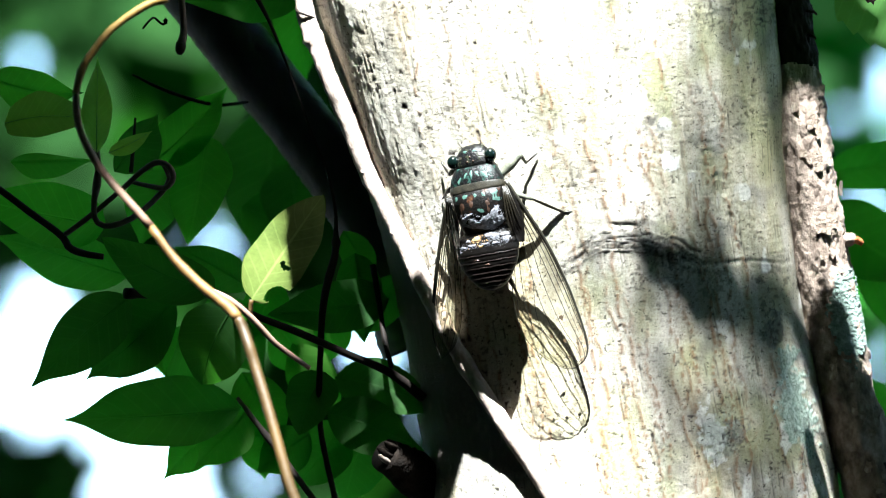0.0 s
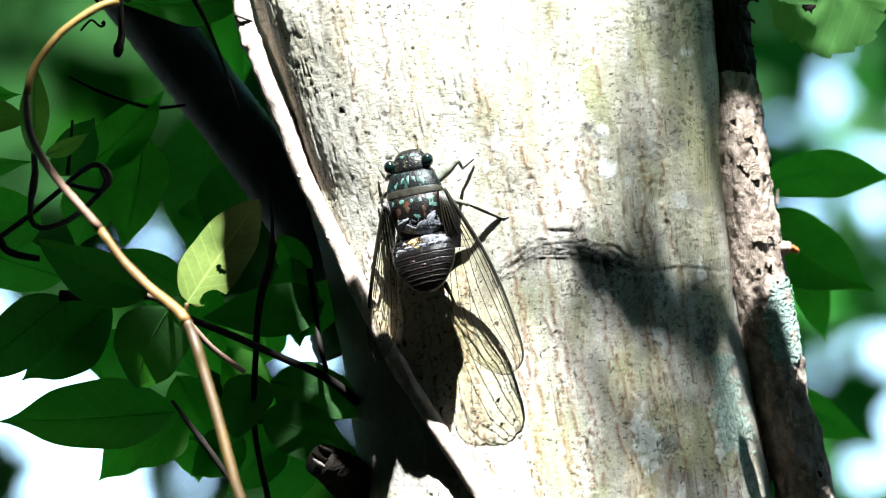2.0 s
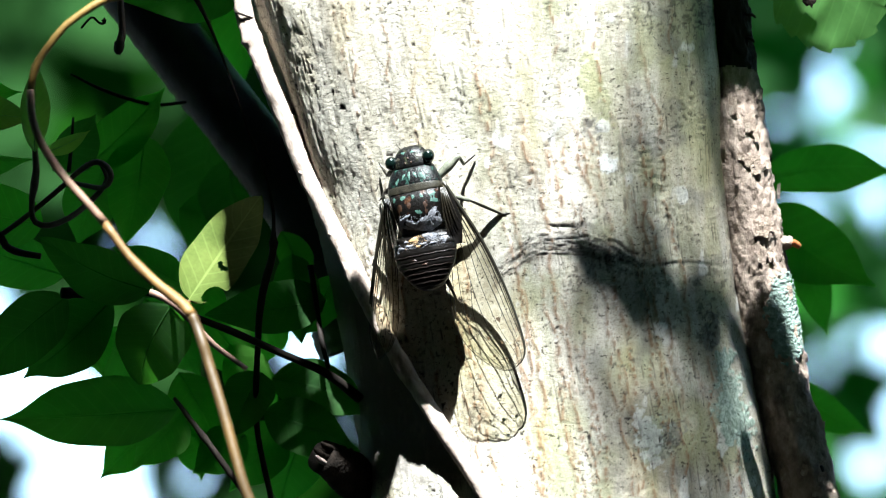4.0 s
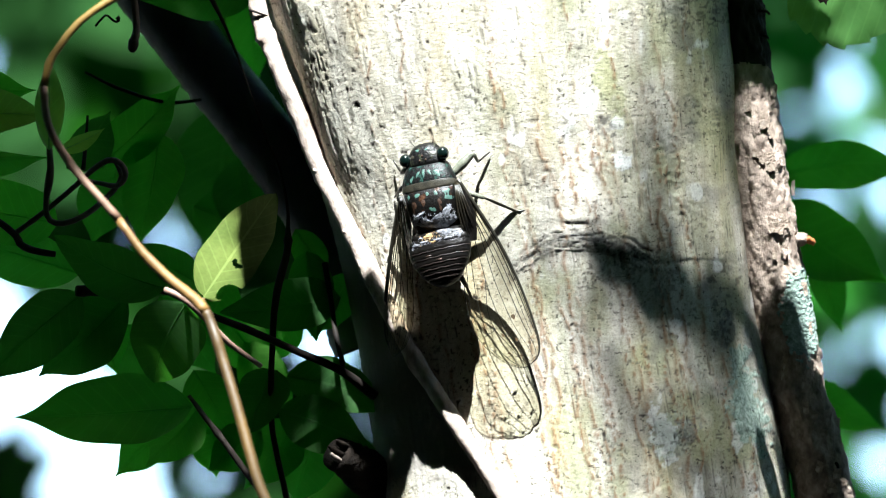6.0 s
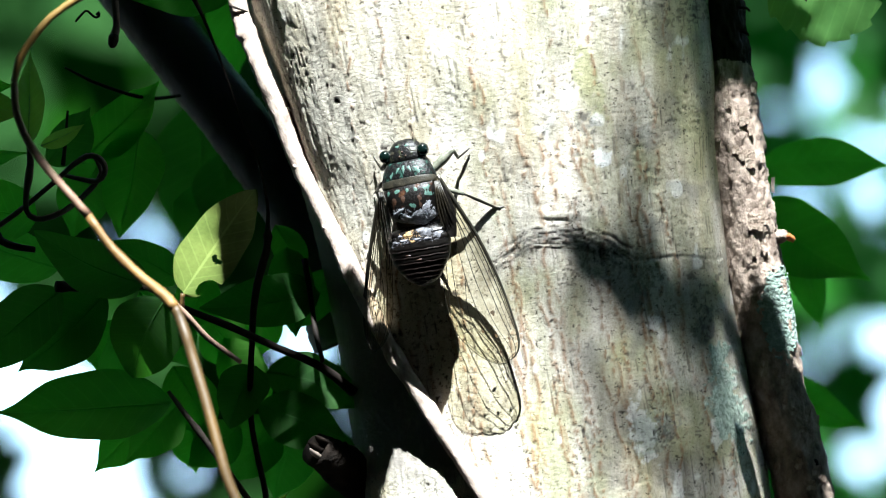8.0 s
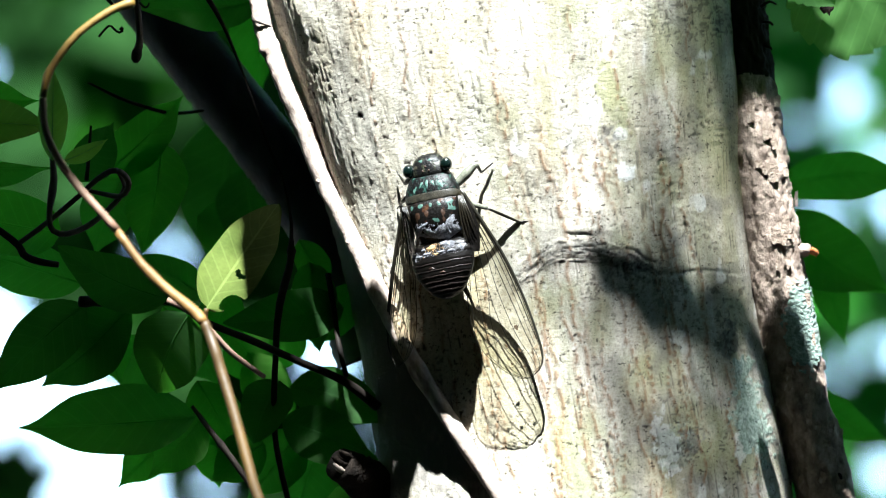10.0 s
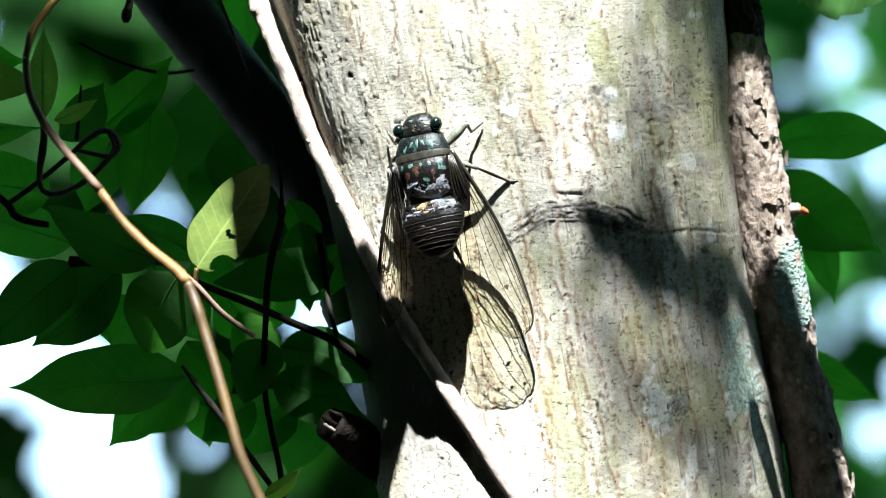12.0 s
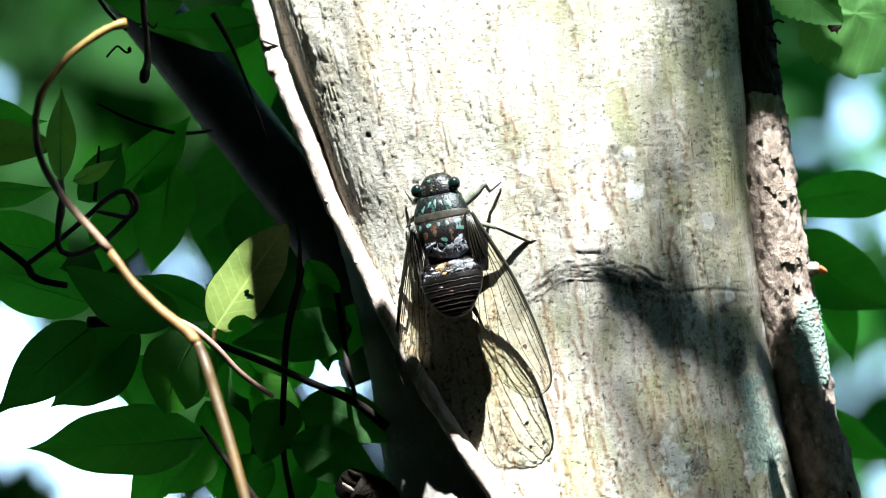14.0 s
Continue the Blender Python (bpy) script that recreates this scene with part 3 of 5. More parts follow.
# ---- the flaking stem beside the trunk ----
def stem():
    root = thing("liana", at(165, -1930, 34), "dead reddish-brown climbing stem with flaking bark beside the trunk", "stem")
    ctr = [at(*p) for p in ((180.9, -1908.4, 40), (143.7, -794.1, 36), (111.5, -122.7, 34), (101.4, -62.7, 32), (93.9, -37.0, 32), (91.1, -22.7, 32), (87.9, -4.1, 31), (85.0, 15.9, 32), (82.6, 34.4, 33), (80.1, 54.4, 34), (77.3, 80.1, 36), (66.6, 177.3, 45), (42.3, 405.9, 70))]
    sides = 96
    cz = np.array([tuple(q) for q in ctr])
    # spacing by height, fine where the film looks
    zs = np.concatenate([np.linspace(-1.95, -0.1, 70)[:-1], np.linspace(-0.1, 0.1, 420), np.linspace(0.1, 0.42, 40)[1:]])
    path = np.stack([np.mean([np.interp(zs + 0.009 * q, cz[:, 2], cz[:, k]) for q in np.linspace(-1, 1, 11)], axis=0) for k in range(2)] + [zs], -1)
    rad = np.interp(zs * 1000, [-1950, -300, -63, -20, 0, 10, 40, 63, 420], [11, 9.0, 8.0, 8.0, 8.0, 7.6, 6.9, 6.4, 5.5])
    A, Zz = np.meshgrid(np.linspace(0, 2 * math.pi, sides, endpoint=False), zs * 1000)
    ring = np.abs(A - math.pi)
    bump = (cloud(ring * 3.2, Zz / 6, 81) - 0.5) * 1.6 + (cloud(ring * 9, Zz / 2.6, 82) - 0.5) * 0.75 + (cloud(ring * 26, Zz / 0.9, 83, 2) - 0.5) * 0.5
    plate = np.clip((cloud(ring * 5, Zz / 3.5, 84) - 0.5) / 0.1, 0, 1) * 0.45
    RR = (rad[:, None] + bump + plate - 0.5) / 1000
    verts = np.stack([path[:, None, 0] + RR * np.cos(A), path[:, None, 1] + RR * np.sin(A), path[:, None, 2] + 0 * A], -1).reshape(-1, 3)
    me = mesh_from(verts, grid_faces(len(zs), sides, True))
    rim = 40.6 + 2.2 * np.cos(A[:-1] - 4.6) + 1.6 * (cloud(ring * 6, 0 * Zz + 3.3, 88) - 0.5)[:-1]
    me.polygons.foreach_set("material_index", (Zz[:-1] > rim).astype(np.int32).ravel())
    part("stem", me, (FLAKY, STEM), root)
    for k, pts in enumerate((((84.6, 59.4, 29), (86.8, 60.6, 28), (88.6, 60.0, 28)), ((85.0, 55.6, 29), (87.0, 55.4, 28), (87.7, 54.6, 28)), ((85.4, 49.6, 30), (87.0, 49.2, 29), (87.5, 48.4, 29)), ((98.4, -57.0, 26), (104.4, -58.6, 26), (105.4, -60.2, 26)))):
        part("rootlet", tube([at(*p) for p in pts], [0.0005, 0.0004, 0.0003], sides=7, rough=0.2, step=0.0006, seed=k), STEM, root, "thin dark aerial rootlet")
    # loose flakes of bark
    rs = np.random.RandomState(5)
    for i in range(46):
        z = rs.uniform(-0.075, 0.037)
        a = rs.uniform(math.pi * 1.05, math.pi * 1.95)
        c = np.array([np.interp(z, zs, path[:, k]) for k in range(3)])
        r = np.interp(z, zs, rad) / 1000 + 0.0003
        w, h = rs.uniform(0.0012, 0.003), rs.uniform(0.0015, 0.005)
        vs = []
        for p in range(5):
            for q in range(5):
                s, t = p / 4 - 0.5, q / 4 - 0.5
                aa = a + s * w / r * (1 - 0.5 * abs(t)) + rs.randn() * 0.02
                lift = 0.0002 + 0.0009 * max(0, s * rs.choice([1.0])) ** 1.2 + rs.rand() * 0.00015
                vs.append((c[0] + (r + lift) * math.cos(aa), c[1] + (r + lift) * math.sin(aa), z + t * h + rs.randn() * 0.0002))
        part("flake", mesh_from(vs, grid_faces(5, 5)), FLAKE, root, smooth=False)
    stub = part("stub", tube([at(*p) for p in ((92.0, -3.0, 30), (95.1, -2.3, 29), (97.4, -2.0, 28))], [0.0030, 0.0017, 0.0010], sides=14, rough=0.3, step=0.0006), FLAKY, root)
    part("broken_end", tube([at(*p) for p in ((97.3, -2.0, 28), (98.3, -2.6, 28), (99.3, -3.3, 28))], [0.0011, 0.0009, 0.0005], sides=10, rough=0.4, step=0.0006), CUT, stub, "splintered orange wood")
    # crust of lichen on the outer side
    zz, aa = np.meshgrid(np.linspace(-0.036, -0.009, 110), np.linspace(-1.75, 0.4, 80), indexing="ij")
    r_l = np.interp(zz, zs, rad) + 0.55 + (cloud(aa * 14, zz * 2200, 86, 2) - 0.45) * 0.6
    lv = np.stack([np.interp(zz, zs, path[:, 0]) + r_l / 1000 * np.cos(aa), np.interp(zz, zs, path[:, 1]) + r_l / 1000 * np.sin(aa), zz], -1)
    keep = 1 - ((zz + 0.0215 - 0.004 * (aa + 0.9)) / 0.0125) ** 2 - ((aa + 0.9) / 0.85) ** 2 + (cloud(aa * 7, zz * 900, 87, 3) - 0.5) * 1.1 > 0.1
    lf = [f for f in grid_faces(110, 80) if keep.ravel()[list(f)].all()]
    part("lichen_crust", mesh_from(lv.reshape(-1, 3), lf), LICHEN, root, "grey-green crusty lichen", kind="stuff")


stem()


# ---- the pale twig across the trunk ----
TWIG = ((-57.7, 100.1, 30), (-49.1, 78.7, 24), (-43.4, 63.0, 19), (-40.7, 52.3, 17), (-36.6, 41.6, 15), (-31.0, 28.7, 14), (-25.1, 14.4, 14), (-17.3, -1.3, 12), (-11.3, -14.1, 12), (-3.4, -29.9, 9), (5.1, -43.4, 5), (12.0, -54.1, 5), (18.3, -64.1, 5), (29.4, -81.3, 5), (39.4, -97.0, 5),)


def resting(x, z, y, r=2.3):
    """A point of a stick that leans on the bark."""
    return at(x, z, min(y, bark_y(x, z) - r))


def pale_twig():
    root = thing("twig", at(-43.5, 63, 18), "pale sunlit leafless twig leaning across the trunk", "twig")
    pts = [resting(*p) for p in TWIG]
    part("bark", tube(pts, [0.0024, 0.0024, 0.0023, 0.0023, 0.0024, 0.0026, 0.0026, 0.0025, 0.0024, 0.0021, 0.0020, 0.0020, 0.0018, 0.0017, 0.0016], sides=18, rough=0.09,
         step=0.0010, knots=((0.24, 0.18, 0.008), (0.5, 0.12, 0.008), (0.66, 0.2, 0.01))), PALE, root)
    for k, d in ((5, Vector((0.8, -0.5, 0.2))), (7, Vector((-0.8, -0.5, 0.3))), (6, Vector((-0.7, -0.6, 0.2)))):
        part("spur", tube([pts[k], pts[k] + d * 0.0025, pts[k] + d * 0.0034], [0.0010, 0.0008, 0.0004], sides=9, rough=0.2, step=0.0004), PALE, root)
    c = pts[3] + Vector((-0.0008, 0, 0.0024))
    ring = [c + Vector((0.0024 * math.cos(a) * 0.95, 0.0024 * math.sin(a), -0.0008 * math.cos(a))) for a in np.linspace(0, 6.283, 17)]
    part("scar_ring", tube(ring, [0.0003, 0.0003], sides=7, rough=0.2, step=0.0006), STEM, root, "dark ring scar")


pale_twig()


# ---- leaves and vines ----
def leaf_data(base, tip, width, roll=0.0, fold=0.25, sag=0.1, seed=0, round_=0.0, serrate=0.0, nu=18, nv=9, bite=None):
    """A leaf blade from base to tip in stand metres: pointed oval, folded along the midrib, arched and rippled."""
    base, tip = Vector(base), Vector(tip)
    ax = tip - base
    ln = ax.length
    ax.normalize()
    nrm = Vector((0, -1, 0))
    nrm = (nrm - ax * nrm.dot(ax)).normalized()
    nrm = Matrix.Rotation(radians(roll), 3, ax) @ nrm
    side = ax.cross(nrm)
    rs = np.random.RandomState(seed)
    ph = rs.rand(3) * 6
    verts, uvs = [], []
    for i in range(nu):
        u = i / (nu - 1)
        prof = math.sin(math.pi * u ** (0.82 - 0.1 * round_)) ** (0.85 - 0.25 * round_) * (1 - (0.25 - 0.2 * round_) * u ** 3) if 0 < u < 1 else 0.0
        if round_ < 0.6 and u > 0.7:
            prof *= 1 - 0.5 * (1 - round_) * min(1, (u - 0.7) / 0.22) ** 2 * (1 if u < 0.97 else 0.6)
        w = max(prof, 0.012) * width / 2 * (1 + 0.03 * math.sin(15 * u + ph[1]))
        if serrate and 0.02 < u < 0.98:
            w *= 1 + serrate * ((i % 3) / 2 - 0.5)
        for j in range(nv):
            v = 2 * j / (nv - 1) - 1
            lift = fold * abs(v) * w * 0.9 + 0.035 * ln * math.sin(9 * u + ph[0] + v * 1.5) * abs(v) ** 2 * 0.5
            arch = sag * ln * (math.sin(math.pi * u) * 0.6 - 0.5 * u * u)
            bend = 0.045 * ln * math.sin(ph[2]) * math.sin(math.pi * u)
            verts.append(base + ax * (u * ln) + side * (v * w + bend) + nrm * (lift + arch))
            uvs.append((u, (v + 1) / 2))
    faces = grid_faces(nu, nv)
    if bite:
        keep = []
        for f in faces:
            cu = sum(uvs[k][0] for k in f) / 4
            cv = sum(uvs[k][1] for k in f) / 4
            if all(((cu - b[0]) / b[2]) ** 2 + ((cv - b[1]) / b[3]) ** 2 > 1 for b in bite):
                keep.append(f)
        faces = keep
    return verts, faces, uvs


def leaf_mesh(*a, **kw):
    v, f, uv = leaf_data(*a, **kw)
    me = mesh_from(v, f)
    lay = me.uv_layers.new(name="UVMap")
    for lp in me.loops:
        lay.data[lp.index].uv = uv[lp.vertex_index]
    return me


COUNT = [0]


def leaf(parent, base, tip, width, material=None, stalk=None, name="leaf", label="", **kw):
    """One leaf: blade, midrib and, where it shows, its stalk. base and tip: (across, up, depth) in mm, width in mm."""
    COUNT[0] += 1
    kw.setdefault("seed", COUNT[0])
    b, t = at(*base), at(*tip)
    blade = part(name, leaf_mesh(b, t, width / 1000, **kw), material or LEAF, parent, label)
    v, _, _ = leaf_data(b, t, width / 1000, **kw)
    nv = kw.get("nv", 9)
    mid = [v[i * nv + nv // 2] for i in range(0, kw.get("nu", 18) - 1, 3)]
    if not kw.get("bite"):
        part("midrib", tube(mid, [0.00016, 0.00012, 0.00006], sides=6), RIB if material is LEAF_OLIVE else material or LEAF, blade)
    if stalk:
        s = at(*stalk)
        part("stalk", tube([s, (s + b) / 2 + Vector((0, 0, 0.0006)), b], [0.0007, 0.0006, 0.0006], sides=8), VINE if material is LEAF_LIT else LEAF_FRESH, blade)
    return blade


VINE_LOW = ((-55.6, -21.0, -87), (-54.2, -24.2, -88), (-52.8, -28.2, -90), (-51.4, -32.7, -91), (-47.9, -44.1, -95), (-44.3, -57.0, -99), (-41.7, -65.6, -101), (-34.9, -81.3, -103), (-26.3, -105.6, -105),)
VINE_MID = ((-96.6, 35.9, -75), (-96.1, 28.7, -75), (-93.4, 21.6, -76), (-88.4, 14.4, -78), (-82.7, 8.0, -80), (-77.7, 2.3, -81),)
VINE_WARM = ((-77.7, 2.3, -81), (-72.0, -5.6, -83), (-64.9, -12.7, -85), (-58.4, -17.9, -86), (-55.6, -21.0, -87),)
VINE_TOP = ((-73.4, 60.1, -75), (-77.0, 59.0, -75), (-80.9, 57.0, -75), (-87.7, 52.1, -75), (-92.6, 46.1, -75), (-95.3, 41.6, -75), (-96.6, 35.9, -75),)


def main_vine():
    root = thing("vine", at(-43, -60, -100), "tan woody vine curving up before the leaves", "vine")
    part("stem", tube([at(*p) for p in VINE_LOW], [0.00125, 0.0013, 0.0013, 0.0013, 0.0013], sides=14, rough=0.03), VINE, root)
    part("stem", tube([at(*p) for p in VINE_MID], [0.0009, 0.00092, 0.00095, 0.001], sides=14, rough=0.05, knots=((0.4, 0.15, 0.03), (0.97, 0.15, 0.03))), BROWN, root)
    part("stem", tube([at(*p) for p in VINE_WARM], [0.001, 0.0011, 0.0013, 0.0013], sides=14, rough=0.05, knots=((0.35, 0.2, 0.06), (0.8, 0.06, 0.05))), ORANGE, root)
    part("shoot", tube([at(*p) for p in VINE_TOP], [0.0011, 0.0009, 0.0009, 0.0009], sides=14, rough=0.04, knots=((0.1, 0.3, 0.04), (0.3, 0.35, 0.04), (0.85, 0.25, 0.04))), YOUNG, root, "yellow young shoot tip")
    return root


vine = main_vine()


def dark_creeper():
    root = thing("creeper", at(-30, -60, 12), "dark thin creeper stems hung with glossy evergreen leaves", "creeper")

    def run(pts, radii, material=STEM, **kw):
        kw.setdefault("rough", 0.06)
        kw.setdefault("sides", 10)
        part("stem", tube([at(*p) for p in pts], radii, **kw), material, root)
    run([(-87.3, -15.6, -5), (-79.1, -16.0, -2), (-64.9, -15.6, 0), (-54.9, -21.0, 4), (-43.4, -25.6, 8), (-32.0, -30.6, 12), (-20.6, -35.6, 16), (-12.0, -42.0, 22)], [0.0012, 0.001, 0.0009, 0.0009, 0.001, 0.001, 0.0011, 0.0014], knots=((0.02, 0.5, 0.02), (0.14, 0.25, 0.02)))
    run([(-55.9, 62.4, 10), (-51.7, 55.1, 10), (-47.7, 45.9, 12), (-43.4, 34.4, 14), (-39.9, 24.4, 16), (-36.3, 15.9, 16), (-34.1, 5.9, 15), (-33.9, -0.6, 14)], [0.0008, 0.0005, 0.0003, 0.0003, 0.0003, 0.0004, 0.0006])
    run([(-33.9, 0.1, 14), (-34.1, -5.6, 13), (-36.3, -14.1, 12), (-37.4, -21.3, 12), (-37.7, -28.4, 12), (-38.1, -37.0, 12), (-38.0, -48.4, 12), (-36.3, -58.4, 12), (-34.1, -68.4, 12), (-32.0, -87.0, 12)], [0.0007, 0.0011, 0.0009, 0.0008, 0.0008, 0.0008, 0.0008], knots=((0.06, 0.5, 0.02),))
    run([(-24.6, -8.4, 28), (-22.9, -18.4, 26), (-21.7, -27.0, 22), (-19.9, -34.4, 17)], [0.0008, 0.0007, 0.0007, 0.0006])
    run([(-85.4, 39.7, 30), (-77.7, 35.9, 32), (-69.1, 33.0, 36), (-63.4, 32.0, 42), (-56.3, 32.7, 56)], [0.0003, 0.0005, 0.0005, 0.0005, 0.0004])
    run([(-122.0, 13.0, 4), (-112.0, 5.4, 2), (-103.4, -1.0, 0), (-101.3, -4.1, -2), (-97.7, -5.6, -4), (-92.7, -6.4, -5)], [0.0009, 0.0009, 0.0010, 0.0009, 0.0008])
    run([(-102.6, -0.9, 0), (-96.3, 3.7, -6), (-87.7, 10.9, -12), (-83.4, 14.9, -16), (-79.4, 17.4, -20), (-76.3, 16.6, -22), (-75.0, 13.7, -20), (-77.0, 11.0, -16), (-81.7, 11.6, -12), (-86.3, 12.7, -10)], [0.0007, 0.0007, 0.0007, 0.00075, 0.00075, 0.0007, 0.0005], GREY)
    run([(-94.3, 20.9, -20), (-94.0, 14.4, -18), (-95.1, 6.6, -16), (-94.3, 2.4, -15), (-90.6, 1.4, -15), (-84.9, 3.7, -14), (-79.4, 8.4, -12), (-76.0, 13.0, -14), (-77.7, 17.0, -18)], [0.00075, 0.0009, 0.00075, 0.00075, 0.00075, 0.0007, 0.0007, 0.0005], GREY, knots=((0.15, 0.3, 0.03),))
    run([(-84.6, 28.7, 6), (-85.1, 21.6, 4), (-85.7, 15.1, 0)], [0.0003, 0.0005, 0.0006], STEM)
    run([(-58.9, -42.0, 10), (-54.9, -47.3, 10), (-49.1, -54.9, 12), (-43.4, -62.7, 14), (-34.9, -74.1, 16)], [0.0005, 0.0007, 0.0008, 0.0008, 0.0008], GREY, knots=((0.4, 0.3, 0.04),))
    run([(-82.7, 51.3, 6), (-81.3, 53.0, 6), (-80.0, 54.1, 7), (-78.9, 53.3, 8), (-77.7, 52.4, 8), (-76.7, 52.9, 8), (-77.3, 53.6, 8)], [0.0003, 0.0003, 0.0003, 0.0004, 0.0006], sides=6, step=0.0008)
    run([(-86.3, 68.7, 20), (-82.7, 63.0, 18), (-77.7, 58.0, 16)], [0.0005, 0.0005, 0.0004])
    part("side_twig", tube([at(*p) for p in ((-64.9, -15.3, -36), (-60.6, -17.4, -38), (-55.1, -22.1, -36), (-49.1, -28.4, -32), (-40.6, -34.6, -28))], [0.0008, 0.0008, 0.0008, 0.0007, 0.0006], sides=12, rough=0.05), PINK, root)
    leaf(root, (-55.3, -17.3, -36), (-37.0, 9.6, -8), 15.2, LEAF_LIT, name="leaf", label="yellow-green leaf with a bitten hole", round_=0.9, fold=0.08, sag=0.03, roll=-8, nu=90, nv=71,
         bite=((0.33, 0.68, 0.022, 0.09), (0.35, 0.60, 0.018, 0.05), (0.12, 0.9, 0.075, 0.2)), stalk=(-55.6, -21.4, -35))
    leaf(root, (-94.4, 19.9, -28), (-94.0, 44.1, -26), 7.6, LEAF_OLIVE, fold=0.2, sag=0.06, roll=10)
    leaf(root, (-59.7, -18.7, -22), (-68.0, -39.3, -10), 19, LEAF_SHADE, round_=0.9, fold=0.1, roll=5, stalk=(-56.0, -21.0, -35))
    # leaf tones: S has shade put into its colour, G is brighter
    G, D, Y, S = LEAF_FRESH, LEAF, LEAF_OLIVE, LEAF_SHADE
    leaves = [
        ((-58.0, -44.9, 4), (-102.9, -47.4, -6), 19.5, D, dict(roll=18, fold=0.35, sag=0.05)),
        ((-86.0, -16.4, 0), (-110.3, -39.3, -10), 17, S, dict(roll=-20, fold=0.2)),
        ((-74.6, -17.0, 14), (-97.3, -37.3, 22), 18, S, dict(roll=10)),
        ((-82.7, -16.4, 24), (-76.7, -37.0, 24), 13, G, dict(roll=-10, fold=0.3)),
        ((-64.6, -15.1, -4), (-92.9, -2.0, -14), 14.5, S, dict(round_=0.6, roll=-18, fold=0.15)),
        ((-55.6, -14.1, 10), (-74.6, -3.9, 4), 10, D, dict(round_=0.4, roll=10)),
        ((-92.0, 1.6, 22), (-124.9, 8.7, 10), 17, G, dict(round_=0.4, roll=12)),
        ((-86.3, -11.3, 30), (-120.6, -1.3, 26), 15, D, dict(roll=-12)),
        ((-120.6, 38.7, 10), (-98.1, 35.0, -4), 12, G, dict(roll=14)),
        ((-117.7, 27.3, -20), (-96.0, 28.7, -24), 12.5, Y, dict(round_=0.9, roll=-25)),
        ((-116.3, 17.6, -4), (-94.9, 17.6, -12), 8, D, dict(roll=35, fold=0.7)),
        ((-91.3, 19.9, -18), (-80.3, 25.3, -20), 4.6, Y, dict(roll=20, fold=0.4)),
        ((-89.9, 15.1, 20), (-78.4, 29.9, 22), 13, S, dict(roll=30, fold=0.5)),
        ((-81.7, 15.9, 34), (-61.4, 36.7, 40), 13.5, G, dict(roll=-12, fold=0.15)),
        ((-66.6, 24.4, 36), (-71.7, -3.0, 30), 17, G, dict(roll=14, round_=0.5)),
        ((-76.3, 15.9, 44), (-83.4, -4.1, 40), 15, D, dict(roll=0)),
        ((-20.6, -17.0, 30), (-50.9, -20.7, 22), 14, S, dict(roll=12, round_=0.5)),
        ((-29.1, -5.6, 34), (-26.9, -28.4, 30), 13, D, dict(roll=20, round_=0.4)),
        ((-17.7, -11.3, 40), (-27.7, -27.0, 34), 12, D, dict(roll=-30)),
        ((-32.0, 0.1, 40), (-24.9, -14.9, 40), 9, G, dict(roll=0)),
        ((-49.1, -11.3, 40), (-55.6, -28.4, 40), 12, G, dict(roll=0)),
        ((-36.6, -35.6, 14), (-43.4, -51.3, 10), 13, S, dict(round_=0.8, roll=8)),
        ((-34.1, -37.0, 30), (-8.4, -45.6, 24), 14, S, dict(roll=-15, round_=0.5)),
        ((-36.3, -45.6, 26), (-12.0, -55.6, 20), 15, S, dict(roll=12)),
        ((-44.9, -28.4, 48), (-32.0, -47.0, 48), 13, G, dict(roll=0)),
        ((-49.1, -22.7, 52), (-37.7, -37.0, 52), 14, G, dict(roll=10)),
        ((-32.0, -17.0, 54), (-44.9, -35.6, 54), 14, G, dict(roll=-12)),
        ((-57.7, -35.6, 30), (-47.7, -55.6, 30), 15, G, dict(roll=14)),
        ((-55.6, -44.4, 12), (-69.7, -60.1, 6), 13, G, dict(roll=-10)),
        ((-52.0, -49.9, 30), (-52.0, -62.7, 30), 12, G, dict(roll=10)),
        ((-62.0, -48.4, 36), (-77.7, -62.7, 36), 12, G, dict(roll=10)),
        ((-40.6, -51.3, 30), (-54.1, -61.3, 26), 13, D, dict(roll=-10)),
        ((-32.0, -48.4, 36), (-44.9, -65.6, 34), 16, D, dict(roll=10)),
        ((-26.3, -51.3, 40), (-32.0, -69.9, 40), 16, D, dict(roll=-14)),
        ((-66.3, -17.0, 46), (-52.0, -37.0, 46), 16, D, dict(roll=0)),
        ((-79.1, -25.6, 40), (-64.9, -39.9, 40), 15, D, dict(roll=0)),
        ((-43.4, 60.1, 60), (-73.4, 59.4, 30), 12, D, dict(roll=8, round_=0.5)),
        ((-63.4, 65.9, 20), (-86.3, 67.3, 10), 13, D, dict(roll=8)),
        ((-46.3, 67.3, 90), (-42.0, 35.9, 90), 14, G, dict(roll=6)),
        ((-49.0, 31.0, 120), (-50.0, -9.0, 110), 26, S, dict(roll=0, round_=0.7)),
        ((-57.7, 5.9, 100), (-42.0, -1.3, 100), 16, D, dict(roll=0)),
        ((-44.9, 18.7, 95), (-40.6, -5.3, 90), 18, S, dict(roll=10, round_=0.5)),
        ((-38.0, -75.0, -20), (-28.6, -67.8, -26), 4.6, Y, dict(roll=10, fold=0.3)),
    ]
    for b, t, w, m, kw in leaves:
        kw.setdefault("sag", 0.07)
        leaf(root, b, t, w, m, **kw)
    return root


dark_creeper()


